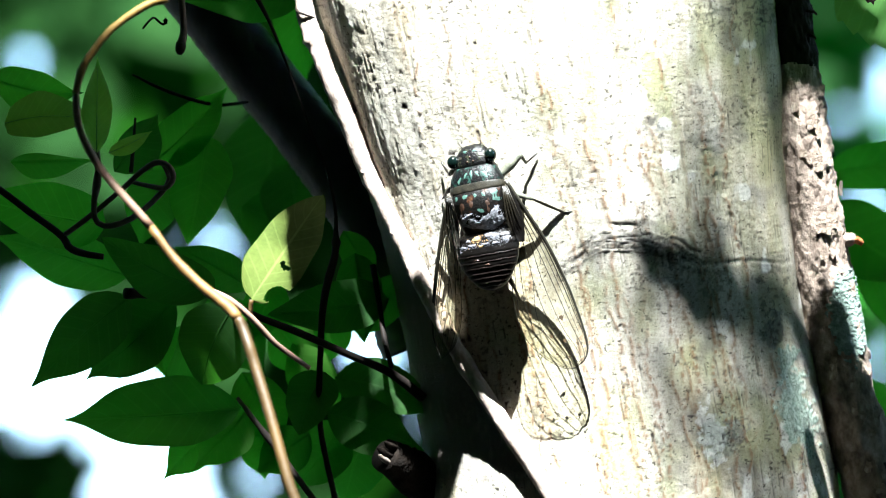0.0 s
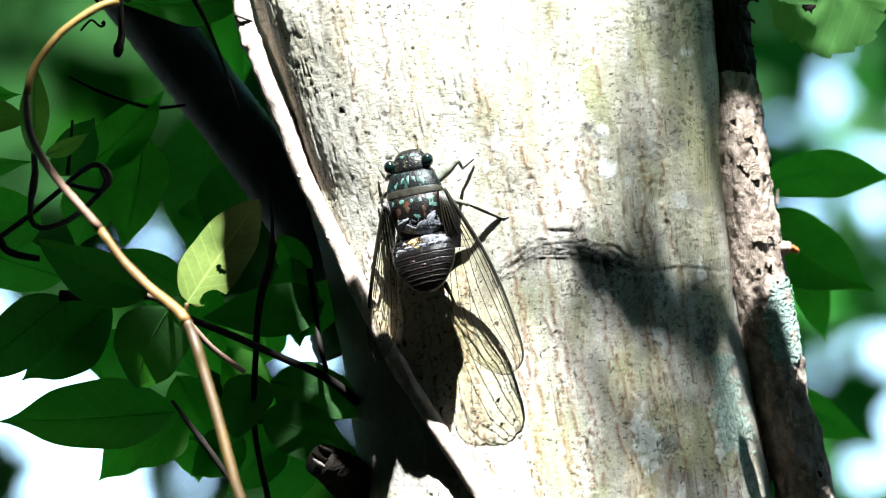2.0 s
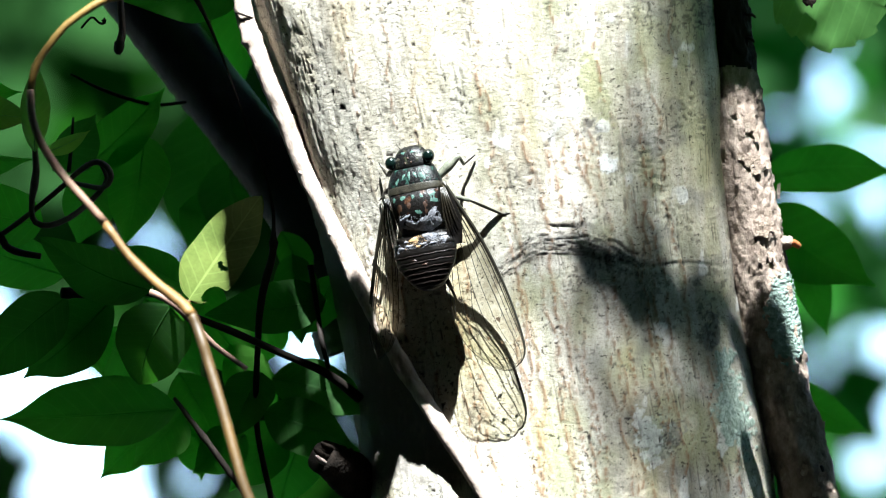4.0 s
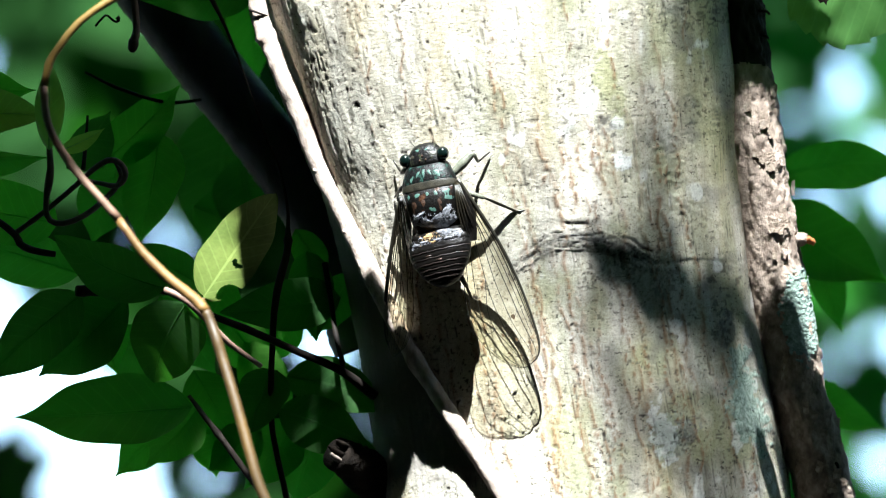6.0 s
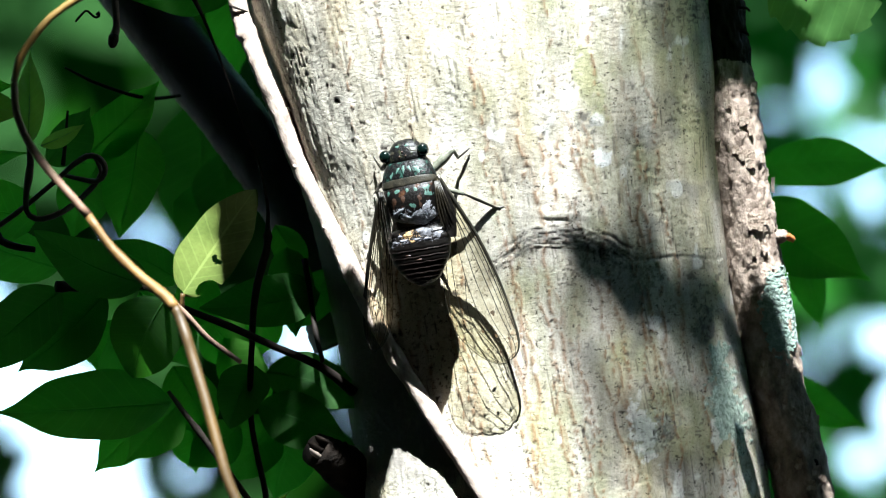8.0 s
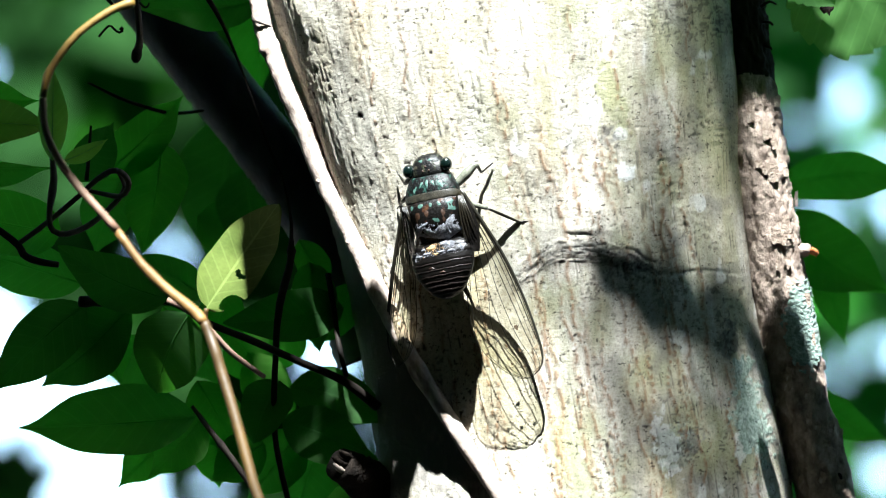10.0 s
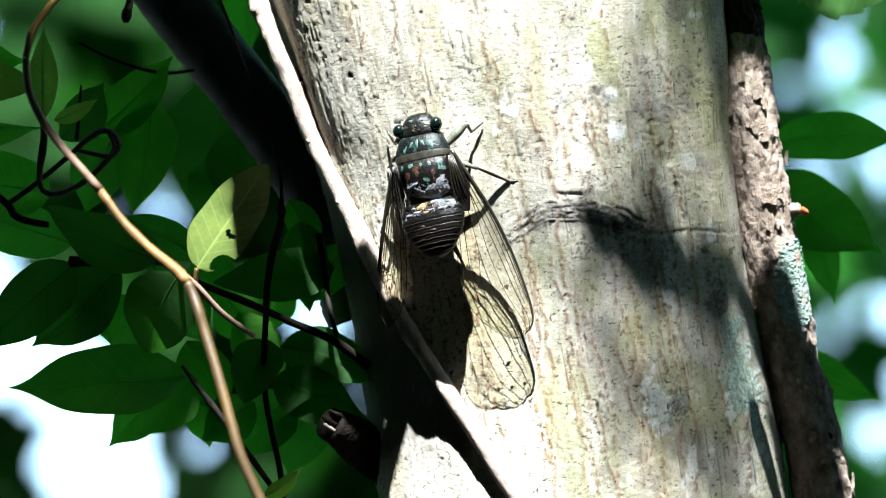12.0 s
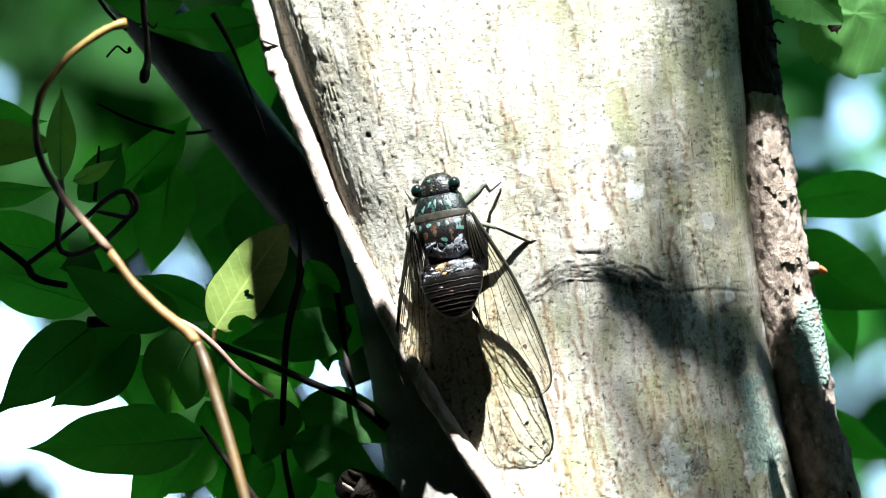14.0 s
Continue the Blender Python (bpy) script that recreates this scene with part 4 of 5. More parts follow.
def hanging_twig():
    root = thing("broken_twig", at(-73, 63, 2), "short grey broken twig hanging among the leaves", "twig")
    part("bark", tube([at(*p) for p in ((-74.6, 80.1, 4), (-73.7, 68.7, 2), (-72.9, 58.7, 2), (-72.4, 50.9, 2), (-73.1, 47.0, 1))], [0.0008, 0.0008, 0.0009, 0.0009, 0.0012], sides=14, rough=0.1, step=0.001), GREY, root)
    part("broken_end", tube([at(*p) for p in ((-73.0, 47.6, 1), (-73.3, 45.6, 0), (-73.4, 44.7, 0))], [0.0013, 0.0012, 0.0006], sides=14, rough=0.15, step=0.0006), STEM, root)
    part("curl", tube([at(*p) for p in ((-72.3, 59.9, 0), (-71.1, 58.7, -1), (-70.3, 59.1, -1), (-70.0, 59.9, -1))], [0.0003, 0.0003, 0.0002], sides=6, step=0.0006), STEM, root)


hanging_twig()


def limb_stub():
    """The broken-off end of a dead limb low on the trunk."""
    stub = part("limb_stub", tube([at(*p) for p in ((-2.0, -70.0, 34), (-8.0, -65.5, 26), (-15.0, -60.5, 18), (-21.5, -56.6, 12))], [0.0068, 0.0062, 0.0056, 0.0045], sides=20, rough=0.08, step=0.001), DEAD, tree,
                "dark broken-off limb stub")
    for k, (x, z, r) in enumerate(((-23.4, -55.2, 1.5), (-23.0, -57.0, 1.1), (-21.6, -53.6, 1.2))):
        part("splinter", tube([at(x + 3.0, z - 1.6, 11), at(x + 1.0, z - 0.4, 9), at(x, z + 0.5, 8)], [r / 1000, r / 1400, r / 4000], sides=8, rough=0.25, step=0.0006, seed=k), PALE if k == 1 else DEAD, stub)


limb_stub()


def side_leaves():
    root = thing("shrub", at(150, -10, 120), "glossy evergreen shrub branch behind the trunk", "shrub")
    part("stem", tube([at(*p) for p in ((88.0, -37.0, 130), (90.9, -5.6, 126), (91.6, 15.9, 122), (85.1, 48.7, 120), (73.7, 105.9, 120))], [0.0014, 0.0012, 0.0011, 0.001, 0.001], sides=10), STEM, root)
    for b, t, w, kw in (
            ((88.7, 13.7, 120), (125.3, 16.3, 95), 14, dict(roll=14, sag=-0.08, fold=0.25)),
            ((89.4, 6.6, 122), (118.9, -13.6, 96), 20, dict(roll=-10, sag=-0.06, fold=0.2)),
            ((99.1, -4.1, 118), (106.3, -26.1, 112), 9.5, dict(roll=12, sag=0.05)),
            ((93.7, -37.0, 122), (118.1, -50.4, 104), 11, dict(roll=14, sag=-0.08))):
        leaf(root, b, t, w, LEAF_FRESH, **kw)


side_leaves()


def serrated_spray():
    root = thing("branch", at(125, 90, -40), "hanging branch with fresh green saw-toothed leaves", "branch")
    part("stem", tube([at(*p) for p in ((82.0, 66.0, 46), (86.5, 70.0, 40), (92.0, 78.0, 20), (116.6, 91.6, -30))], [0.0005, 0.0006, 0.0008, 0.0012], sides=8, rough=0.1), STEM, root)
    # the broad saw-toothed blade
    nr, na = 26, 240
    vs, uv = [], []
    for i in range(nr):
        k = max(i / (nr - 1), 0.002)
        for j in range(na):
            a = 2 * math.pi * j / na
            tooth = (a * 17 / (2 * math.pi) + 0.15 * math.sin(3 * a)) % 1.0
            r = k * (1 + k ** 8 * (0.085 * (tooth - 0.5) + 0.02 * math.sin(7 * a + 1)))
            x, z = r * math.cos(a), r * math.sin(a)
            dip = 1.6 * abs(z) - 1.5 * x * x + 0.5 * math.sin(5 * a + 6 * k) * k
            vs.append(at(106.5 + 15.4 * x, 62.3 + 15.8 * z, -22 + dip))
            uv.append(((1 - x) / 2, (z + 0.12 * x + 1) / 2))
    me = mesh_from(vs, grid_faces(nr, na, True))
    lay = me.uv_layers.new(name="UVMap")
    for lp in me.loops:
        lay.data[lp.index].uv = uv[lp.vertex_index]
    broad = part("leaf", me, LEAF_SUN, root, "broad sunlit saw-toothed green leaf")
    rs = np.random.RandomState(8)
    rim = 1.45 * (1 + 0.22 * rs.randn(14))
    spot = [at(101.6 + rim[j] * math.cos(j * 0.4488), 58.8 + 0.9 * rim[j] * math.sin(j * 0.4488), -23.6) for j in range(14)]
    part("brown_spot", mesh_from(spot + [at(101.6, 58.8, -23.9)], [(j, (j + 1) % 14, 14) for j in range(14)]), DEAD, broad, "brown dead spot")
    # the overlapping leaf, its shade put into the colour
    leaf(root, (85.3, 76.9, -40), (103.0, 60.0, -44), 15, LEAF_SHADE, serrate=0.12, roll=10, nu=40, round_=0.8)


serrated_spray()


# ---- the cicada ----
def cicada():
    lean, yaw = math.atan2(0.205, 0.98), radians(20)
    x0, z0 = (1.9, 21.1)
    o = Vector((x0, bark_y(x0, z0), z0)) / 1000
    n = Vector((-math.sin(yaw), -math.cos(yaw), 0))
    f = Vector((-math.sin(lean), 0, math.cos(lean)))
    f = (f - n * f.dot(n)).normalized()
    ex = f.cross(n)
    turn = Matrix((ex, f, n)).transposed().to_4x4()
    root = thing("cicada", o, "black cicada with turquoise marks and clear veined wings on the bark", "cicada", turn=turn)
    M = PLACE[root]

    def own(x, s, h):
        """Across, back from the brow and out from the bark, in mm."""
        return M @ (Vector((x, -s, h * 0.82)) / 1000)

    def loft(rings, name, material, parent=root, label="", sides=40, base=None, ripple=0.0):
        """Closed body of rings (s, half width, back height, belly height, squareness)."""
        rg = spline(rings, max(12, len(rings) * 5))
        vs = []
        for s, w, top, bot in rg:
            mid, hh = (top + bot) / 2, max((top - bot) / 2, 0.02)
            for j in range(sides):
                a = 2 * math.pi * j / sides
                c, q = math.cos(a), math.sin(a)
                k = 1 + ripple * math.sin(5 * a + s * 2.3) * 0.3
                vs.append(own(max(w, 0.02) * math.copysign(abs(c) ** 0.85, c) * k, s, mid + hh * math.copysign(abs(q) ** 0.9, q)))
        nr = len(rg)
        fs = grid_faces(nr, sides, True)
        fs.append(tuple(range(sides - 1, -1, -1)))
        fs.append(tuple((nr - 1) * sides + j for j in range(sides)))
        return part(name, mesh_from(vs, fs), material, parent, label, base=base)

    def patch(x, s, w, l, height, turn_=0.0, lift=0.06, seed=0):
        """A thin mark that follows the back; height gives the back's height there."""
        rs = np.random.RandomState(seed + int(abs(x) * 31 + s * 57))
        vs, fs = [], []
        c, q = math.cos(turn_), math.sin(turn_)
        nr, na = 4, 18
        wob = 1 + 0.18 * np.sin(np.arange(na) * 1.05 + rs.rand() * 6) + 0.08 * rs.randn(na)
        for i in range(nr + 1):
            for j in range(na):
                a = 2 * math.pi * j / na
                k = i / nr
                dx, ds = k * w / 2 * math.cos(a) * wob[j], k * l / 2 * math.sin(a) * wob[j]
                X, S = x + dx * c - ds * q, s + dx * q + ds * c
                vs.append(own(X, S, height(X, S) + lift * (1 - k ** 3) + 0.03))
        return mesh_from(vs, grid_faces(nr + 1, na, True))

    def dome(rings):
        r = np.array(rings, float)

        def height(x, s):
            w, top, bot = (np.interp(s, r[:, 0], r[:, k]) for k in (1, 2, 3))
            mid, hh = (top + bot) / 2, (top - bot) / 2
            q = min(abs(x) / max(w, 0.1), 0.999)
            return mid + hh * (1 - q ** (2 / 0.85)) ** 0.45
        return height

    # head
    HEAD = [(-0.6, 1.6, 5.6, 3.6), (0.0, 3.0, 7.0, 2.6), (1.0, 3.9, 8.0, 2.0), (2.6, 4.7, 8.7, 1.8), (4.2, 5.1, 9.0, 1.8), (5.3, 5.0, 8.7, 2.0)]
    head = loft(HEAD, "head", BROW)
    hh = dome(HEAD)
    for sx in (-1, 1):
        eye = part("eye", blob(own(5.05 * sx, 2.9, 7.0), 0.0016, 0.0017, 0.00175, 20, 14), EYE_M, root, "glossy dark green eye")
        part("antenna", tube([own(2.4 * sx, -0.2, 5.6), own(2.9 * sx, -1.2, 5.8), own(3.2 * sx, -2.2, 6.0)], [0.0001, 0.00007, 0.00004], sides=5, step=0.0005), SHELL, root)
        part("brow_mark", patch(2.9 * sx, 2.4, 1.4, 1.0, hh, 0.3 * sx), OLIVE, head)
        part("brow_mark", patch(1.3 * sx, 1.0, 1.1, 0.8, hh, -0.4 * sx), TURQ, head)
    for x, s in ((0, 2.6), (-0.8, 3.7), (0.8, 3.7)):
        part("ocellus", blob(own(x, s, hh(x, s) + 0.05), 0.0003, 0.0003, 0.0003, 8, 6), RUSTY, head)
    # pronotum and collar
    PRO = [(4.8, 5.2, 8.6, 2.0), (5.4, 5.7, 9.4, 2.0), (7.0, 6.4, 10.4, 2.0), (8.8, 7.1, 10.9, 2.0), (9.8, 7.3, 10.9, 2.0)]
    pro = loft(PRO, "pronotum", COLLARED)
    ph = dome(PRO)
    for x, s, w, l, t in ((0, 6.8, 0.8, 2.4, 0), (-1.5, 6.9, 0.6, 1.8, 0.5), (1.5, 6.9, 0.6, 1.8, -0.5), (3.6, 7.6, 1.0, 2.0, -0.6), (-3.4, 8.0, 0.8, 1.6, 0.6)):
        part("mark", patch(x, s, w, l, ph, t), TURQ, pro)
    loft([(8.9, 6.8, 10.7, 2.2), (9.3, 7.1, 10.98, 2.2), (10.2, 7.35, 11.1, 2.2), (11.0, 7.3, 11.15, 2.2), (11.5, 6.95, 10.9, 2.4)], "collar", OLIVE, label="olive-brown band behind the head")
    # mesonotum
    MES = [(10.8, 7.0, 10.6, 2.0), (12.2, 7.1, 11.8, 1.8), (14.5, 7.0, 12.4, 1.8), (17.0, 6.6, 12.2, 1.8), (19.0, 6.2, 11.2, 1.8), (20.6, 5.8, 10.0, 2.0), (21.4, 5.4, 9.2, 2.4)]
    mes = loft(MES, "mesonotum", BACK)
    mh = dome(MES)
    for x, s, w, l, t, mt in ((-5.0, 12.6, 1.0, 2.0, 0.2, TURQ), (-2.4, 12.3, 1.5, 2.0, 0.2, TURQ), (0.4, 12.6, 0.9, 1.6, 0, TURQ), (5.3, 13.2, 2.2, 3.4, -0.2, TURQ), (2.7, 12.8, 1.1, 2.0, -0.3, TURQ),
                              (1.2, 16.2, 2.4, 1.5, 0.2, TURQ), (-3.6, 15.0, 1.6, 4.0, 0.1, RUSTY), (-0.9, 14.4, 1.1, 3.2, 0, RUSTY), (3.4, 15.6, 1.2, 3.0, 0, RUSTY), (-5.6, 16.0, 0.9, 2.0, 0, RUSTY)):
        part("mark", patch(x, s, w, l, mh, t), mt, mes)
    # raised white-dusted cross at the hind edge
    for x, s, w, l, t in ((-3.6, 17.9, 4.2, 1.3, -0.45), (-1.2, 19.2, 3.4, 1.5, 0.35), (2.0, 18.9, 3.6, 1.6, -0.5), (4.4, 17.6, 3.0, 1.4, -1.0), (0.4, 20.3, 4.4, 1.4, 0.1), (-3.4, 19.6, 2.2, 0.8, 0.5), (3.4, 20.4, 2.6, 1.8, -0.5), (5.0, 19.4, 1.6, 2.2, 0.2), (-4.9, 19.0, 1.0, 1.6, 0.2)):
        part("cross_mark", patch(x, s, w * 1.25, l * 1.15, mh, t, 0.22), CHALK, mes)
    def down(n, x_, s_, sx, ss, length, width, height, material, name, parent, seed, base=None):
        """A tuft of short pale hairs lying on the back."""
        rs = np.random.RandomState(seed)
        pieces = []
        for i in range(n):
            x, s = x_ + rs.randn() * sx, s_ + rs.randn() * ss
            t = rs.normal(0.5 * math.sin(x * 1.7), 0.35)
            l = length * rs.uniform(0.3, 0.9)
            q = [(x + k * l * math.sin(t), s + k * l * math.cos(t)) for k in (0, 0.5, 1)]
            pieces.append(tube_data([own(a, b, height(a, b) + 0.1 + 0.25 * rs.rand() * k) for k, (a, b) in enumerate(q)], [width / 1000, width / 1000 * 0.9, width / 1000 * 0.3], sides=5, step=0.0006))
        part(name, joined(pieces), material, parent, base=base)
    down(90, 0.6, 18.9, 2.6, 0.7, 1.0, 0.034, mh, CHALK, "white_down", mes, 1)
    down(70, 3.8, 19.0, 1.2, 1.2, 1.36, 0.042, mh, CHALK, "white_down", mes, 2)
    down(50, -3.4, 17.6, 1.3, 0.8, 0.96, 0.042, mh, CHALK, "white_down", mes, 3)
    part("waist", loft_mesh_belt(own, 20.4, 23.4, 6.0, 6.6, 8.6, 2.2), SHELL, root)
    # abdomen: hinged at the waist
    hinge = own(0, 21.5, 6.0)
    ABD = [(21.6, 6.3, 8.8, 2.4), (22.6, 7.5, 10.2, 2.2), (24.5, 8.1, 11.2, 2.2), (27.0, 8.0, 11.8, 2.6), (30.0, 7.2, 11.9, 3.6), (33.0, 5.4, 11.4, 5.0), (34.8, 3.9, 10.8, 6.0), (35.8, 2.4, 10.2, 6.8), (36.4, 0.6, 9.2, 7.8)]
    abd = loft(ABD, "abdomen", SHELL, base=hinge)
    ah = dome(ABD)
    ar = np.array(ABD)

    def tergite(s0, s1, material, lift):
        vs = []
        na = 30
        for i in range(5):
            k = i / 4
            s = s0 + (s1 - s0) * k
            w = np.interp(s, ar[:, 0], ar[:, 1])
            for j in range(na):
                x = (w - 0.05) * math.sin(-1.5 + 3.0 * j / (na - 1))
                vs.append(own(x * 1.04, s + 0.07 * math.sin(1.9 * x + 2.7 * s0), ah(x, s) + 0.04 * math.sin(3.1 * x + 5.0 * s0) * math.sin(1.3 * x + s0) + lift * (0.25 + 0.75 * math.sin(math.pi * min(1, k * 0.5 + 0.35)) - (0.9 if i == 4 else 0))))
        return mesh_from(vs, grid_faces(5, na))
    for s0, s1, m, l in ((22.0, 23.6, SHELL, 0.25), (23.7, 25.2, SHELL, 0.22), (25.3, 27.2, SHELL, 0.3), (27.3, 28.9, SHELL, 0.32), (28.95, 30.4, SHELL, 0.32), (30.45, 31.8, SHELL, 0.32), (31.85, 33.0, SHELL, 0.3), (33.05, 34.2, SHELL, 0.28), (34.25, 35.4, SHELL, 0.25)):
        t = part("tergite", tergite(s0, s1, m, l), m, abd, base=hinge)
    for s in (27.1, 28.8, 30.3, 31.7, 32.9, 34.1):
        part("ring_edge", tergite(s - 0.12, s + 0.22, RING, 0.55), RING, abd, base=hinge)
    for x, s, w, l, m in ((-1.8, 23.0, 3.0, 1.6, GOLD), (-0.6, 24.9, 1.6, 0.9, GOLD), (3.4, 22.8, 3.4, 2.0, BLOOM), (1.4, 22.3, 2.4, 1.6, BLOOM), (-4.0, 23.2, 1.6, 0.8, BLOOM), (6.2, 24.0, 2.4, 2.2, BLOOM), (-5.6, 24.7, 3.0, 1.1, BLOOM), (-3.0, 24.4, 2.6, 0.9, BLOOM), (0.8, 24.5, 2.4, 0.8, BLOOM), (3.4, 24.6, 2.4, 0.9, BLOOM), (-6.6, 25.6, 1.4, 1.2, BLOOM), (-2.2, 28.2, 2.0, 0.6, RUSTY), (0.6, 29.6, 2.0, 0.6, RUSTY)):
        part("down_patch", patch(x, s, w, l, ah, 0, 0.5), m, abd, base=hinge)
    down(120, -1.4, 22.8, 1.2, 0.7, 1.04, 0.042, ah, GOLD, "golden_down", abd, 4, hinge)
    down(110, 2.6, 22.8, 1.6, 0.8, 1.12, 0.042, ah, BLOOM, "grey_down", abd, 5, hinge)
    down(90, -4.6, 24.4, 1.5, 0.5, 0.88, 0.042, ah, BLOOM, "grey_down", abd, 6, hinge)
    down(80, 5.6, 24.0, 1.0, 0.7, 1.04, 0.042, ah, BLOOM, "grey_down", abd, 7, hinge)
    down(80, 0.6, 24.6, 2.6, 0.35, 0.72, 0.042, ah, BLOOM, "grey_down", abd, 8, hinge)
    for sx in (-1, 1):
        part("tymbal_cover", blob(own(5.6 * sx, 23.6, 7.0), 0.0013, 0.0010, 0.0018, 14, 10, turn=turn.to_3x3()), SHELL, root)

    # wings
    def wing(costa, hind, bulge, name_label):
        n_u, n_v = 46, 19
        c = spline([Vector((x, bark_y(x, z) - h, z)) / 1000 for x, z, h in costa], n_u)
        d = spline([Vector((x, bark_y(x, z) - h, z)) / 1000 for x, z, h in hind], n_u)

        def pos(u, v, lift=0.0):
            i = min(max(u, 0), 1) * (n_u - 1)
            k = min(int(i), n_u - 2)
            t = i - k
            a = c[k] * (1 - t) + c[k + 1] * t
            b = d[k] * (1 - t) + d[k + 1] * t
            p = a * (1 - v) + b * v
            p = p + np.array((0, -1, 0)) * (bulge * math.sin(math.pi * v) * math.sin(math.pi * min(1, u * 0.95 + 0.05)) + lift) / 1000
            p = p + np.array((0, -0.00012, 0)) * math.sin(u * 40) * math.sin(v * 9)
            return Vector(p)
        vs = [pos(i / (n_u - 1), j / (n_v - 1)) for i in range(n_u) for j in range(n_v)]
        w = part("wing", mesh_from(vs, grid_faces(n_u, n_v)), MEMBRANE, root, name_label)

        def run(pts, r, name="vein", material=VEIN):
            q = spline(pts, max(8, len(pts) * 5))
            part(name, tube([pos(u, v, 0.05) for u, v in q], [x / 1000 * (1 if name == 'costa' else 0.62) for x in r], sides=7, step=0.0012), material, w)
        run([(0, 0), (0.2, 0), (0.45, 0), (0.7, 0), (0.9, 0), (1, 0)], [0.52, 0.46, 0.36, 0.28, 0.2, 0.12], "costa", OLIVE)
        run([(0, 0.06), (0.2, 0.07), (0.45, 0.07), (0.62, 0.03)], [0.4, 0.3, 0.22, 0.12])
        run([(0, 1), (0.3, 1), (0.6, 1), (0.85, 1), (1, 1)], [0.22, 0.16, 0.12, 0.1])
        run([(0.02, 0.3), (0.15, 0.3), (0.3, 0.26), (0.5, 0.2), (0.7, 0.13), (0.95, 0.05)], [0.3, 0.2, 0.15, 0.12])
        run([(0.15, 0.3), (0.32, 0.4), (0.5, 0.36), (0.7, 0.27), (0.96, 0.22)], [0.18, 0.15, 0.12, 0.1])
        run([(0.02, 0.5), (0.2, 0.55), (0.36, 0.56), (0.52, 0.52), (0.72, 0.43), (0.97, 0.42)], [0.28, 0.16, 0.13, 0.1])
        run([(0.36, 0.56), (0.5, 0.68), (0.66, 0.6), (0.82, 0.62), (0.98, 0.66)], [0.14, 0.12, 0.11, 0.09])
        run([(0.02, 0.7), (0.2, 0.76), (0.42, 0.8), (0.6, 0.82), (0.8, 0.86), (0.96, 0.92)], [0.28, 0.17, 0.12, 0.1])
        run([(0.02, 0.88), (0.2, 0.9), (0.4, 0.93), (0.5, 0.99)], [0.3, 0.2, 0.14, 0.1])
        run([(0, 0.02), (0.25, 0.035), (0.5, 0.035), (0.8, 0.02)], [0.3, 0.22, 0.16, 0.1])
        run([(0.02, 0.18), (0.2, 0.17), (0.42, 0.14), (0.62, 0.1)], [0.3, 0.2, 0.14, 0.1])
        run([(0.62, 0.955), (0.75, 0.945), (0.88, 0.94), (0.96, 0.9), (0.965, 0.7), (0.965, 0.4), (0.955, 0.15)], [0.1, 0.1, 0.1, 0.09])
        for a, b in (((0.5, 0.2), (0.52, 0.36)), ((0.66, 0.15), (0.7, 0.27)), ((0.62, 0.3), (0.64, 0.46)), ((0.74, 0.42), (0.76, 0.61)), ((0.58, 0.5), (0.6, 0.64)), ((0.55, 0.66), (0.56, 0.82)), ((0.84, 0.25), (0.85, 0.42)), ((0.7, 0.6), (0.72, 0.85)), ((0.88, 0.43), (0.88, 0.64)),
                     ((0.3, 0.26), (0.33, 0.4)), ((0.82, 0.1), (0.84, 0.23))):
            run([a, ((a[0] + b[0]) / 2 + 0.012, (a[1] + b[1]) / 2), b], [0.11, 0.1, 0.11])
        for u, v, r in ((0.52, 0.3, 0.6), (0.67, 0.2, 0.7), (0.63, 0.4, 0.7), (0.75, 0.52, 0.6), (0.8, 0.24, 0.45), (0.59, 0.58, 0.5), (0.86, 0.33, 0.5), (0.9, 0.2, 0.35), (0.9, 0.44, 0.35), (0.92, 0.66, 0.35), (0.7, 0.72, 0.5)):
            k = [(u + 0.018 * r * math.cos(a) * (1 + 0.3 * math.sin(3 * a + u * 40)), v + 0.05 * r * math.sin(a) * (1 + 0.3 * math.cos(2 * a + v * 30))) for a in np.linspace(0, 6.283, 10, endpoint=False)]
            part("spot", mesh_from([pos(p, q, 0.06) for p, q in k] + [pos(u, v, 0.1)], [(i, (i + 1) % 10, 10) for i in range(10)]), SPOT, w)
        return w
    wing([(8.9, 12.7, 9.6), (13.7, 5.6, 9.6), (19.6, -3.6, 8.2), (24.7, -14.1, 6.6), (28.2, -23.6, 6.3), (29.5, -28.6, 6.4), (29.0, -31.8, 6.5), (27.4, -33.6, 6.6)],
         [(7.4, 11.3, 10.6), (9.6, 1.0, 11.0), (10.2, -9.0, 11.0), (11.2, -19.0, 10.4), (14.0, -27.0, 9.6), (19.5, -32.4, 8.4), (24.5, -34.6, 7.3), (27.2, -34.0, 6.7)], 1.0, "clear right wing with dark veins and brown spots")
    wing([(-5.9, 7.0, 4.8), (-7.7, -4.1, 4.8), (-9.0, -14.1, 4.5), (-9.5, -21.0, 4.2), (-9.2, -27.0, 4.0), (-7.4, -32.0, 4.2)],
         [(-4.0, 7.6, 7.2), (-2.9, 0.1, 8.2), (-2.6, -8.4, 8.4), (-2.2, -17.0, 8.0), (-2.4, -24.0, 7.0), (-4.2, -29.4, 5.8), (-7.1, -32.3, 4.3)], 0.7, "clear left wing with dark veins and brown spots")

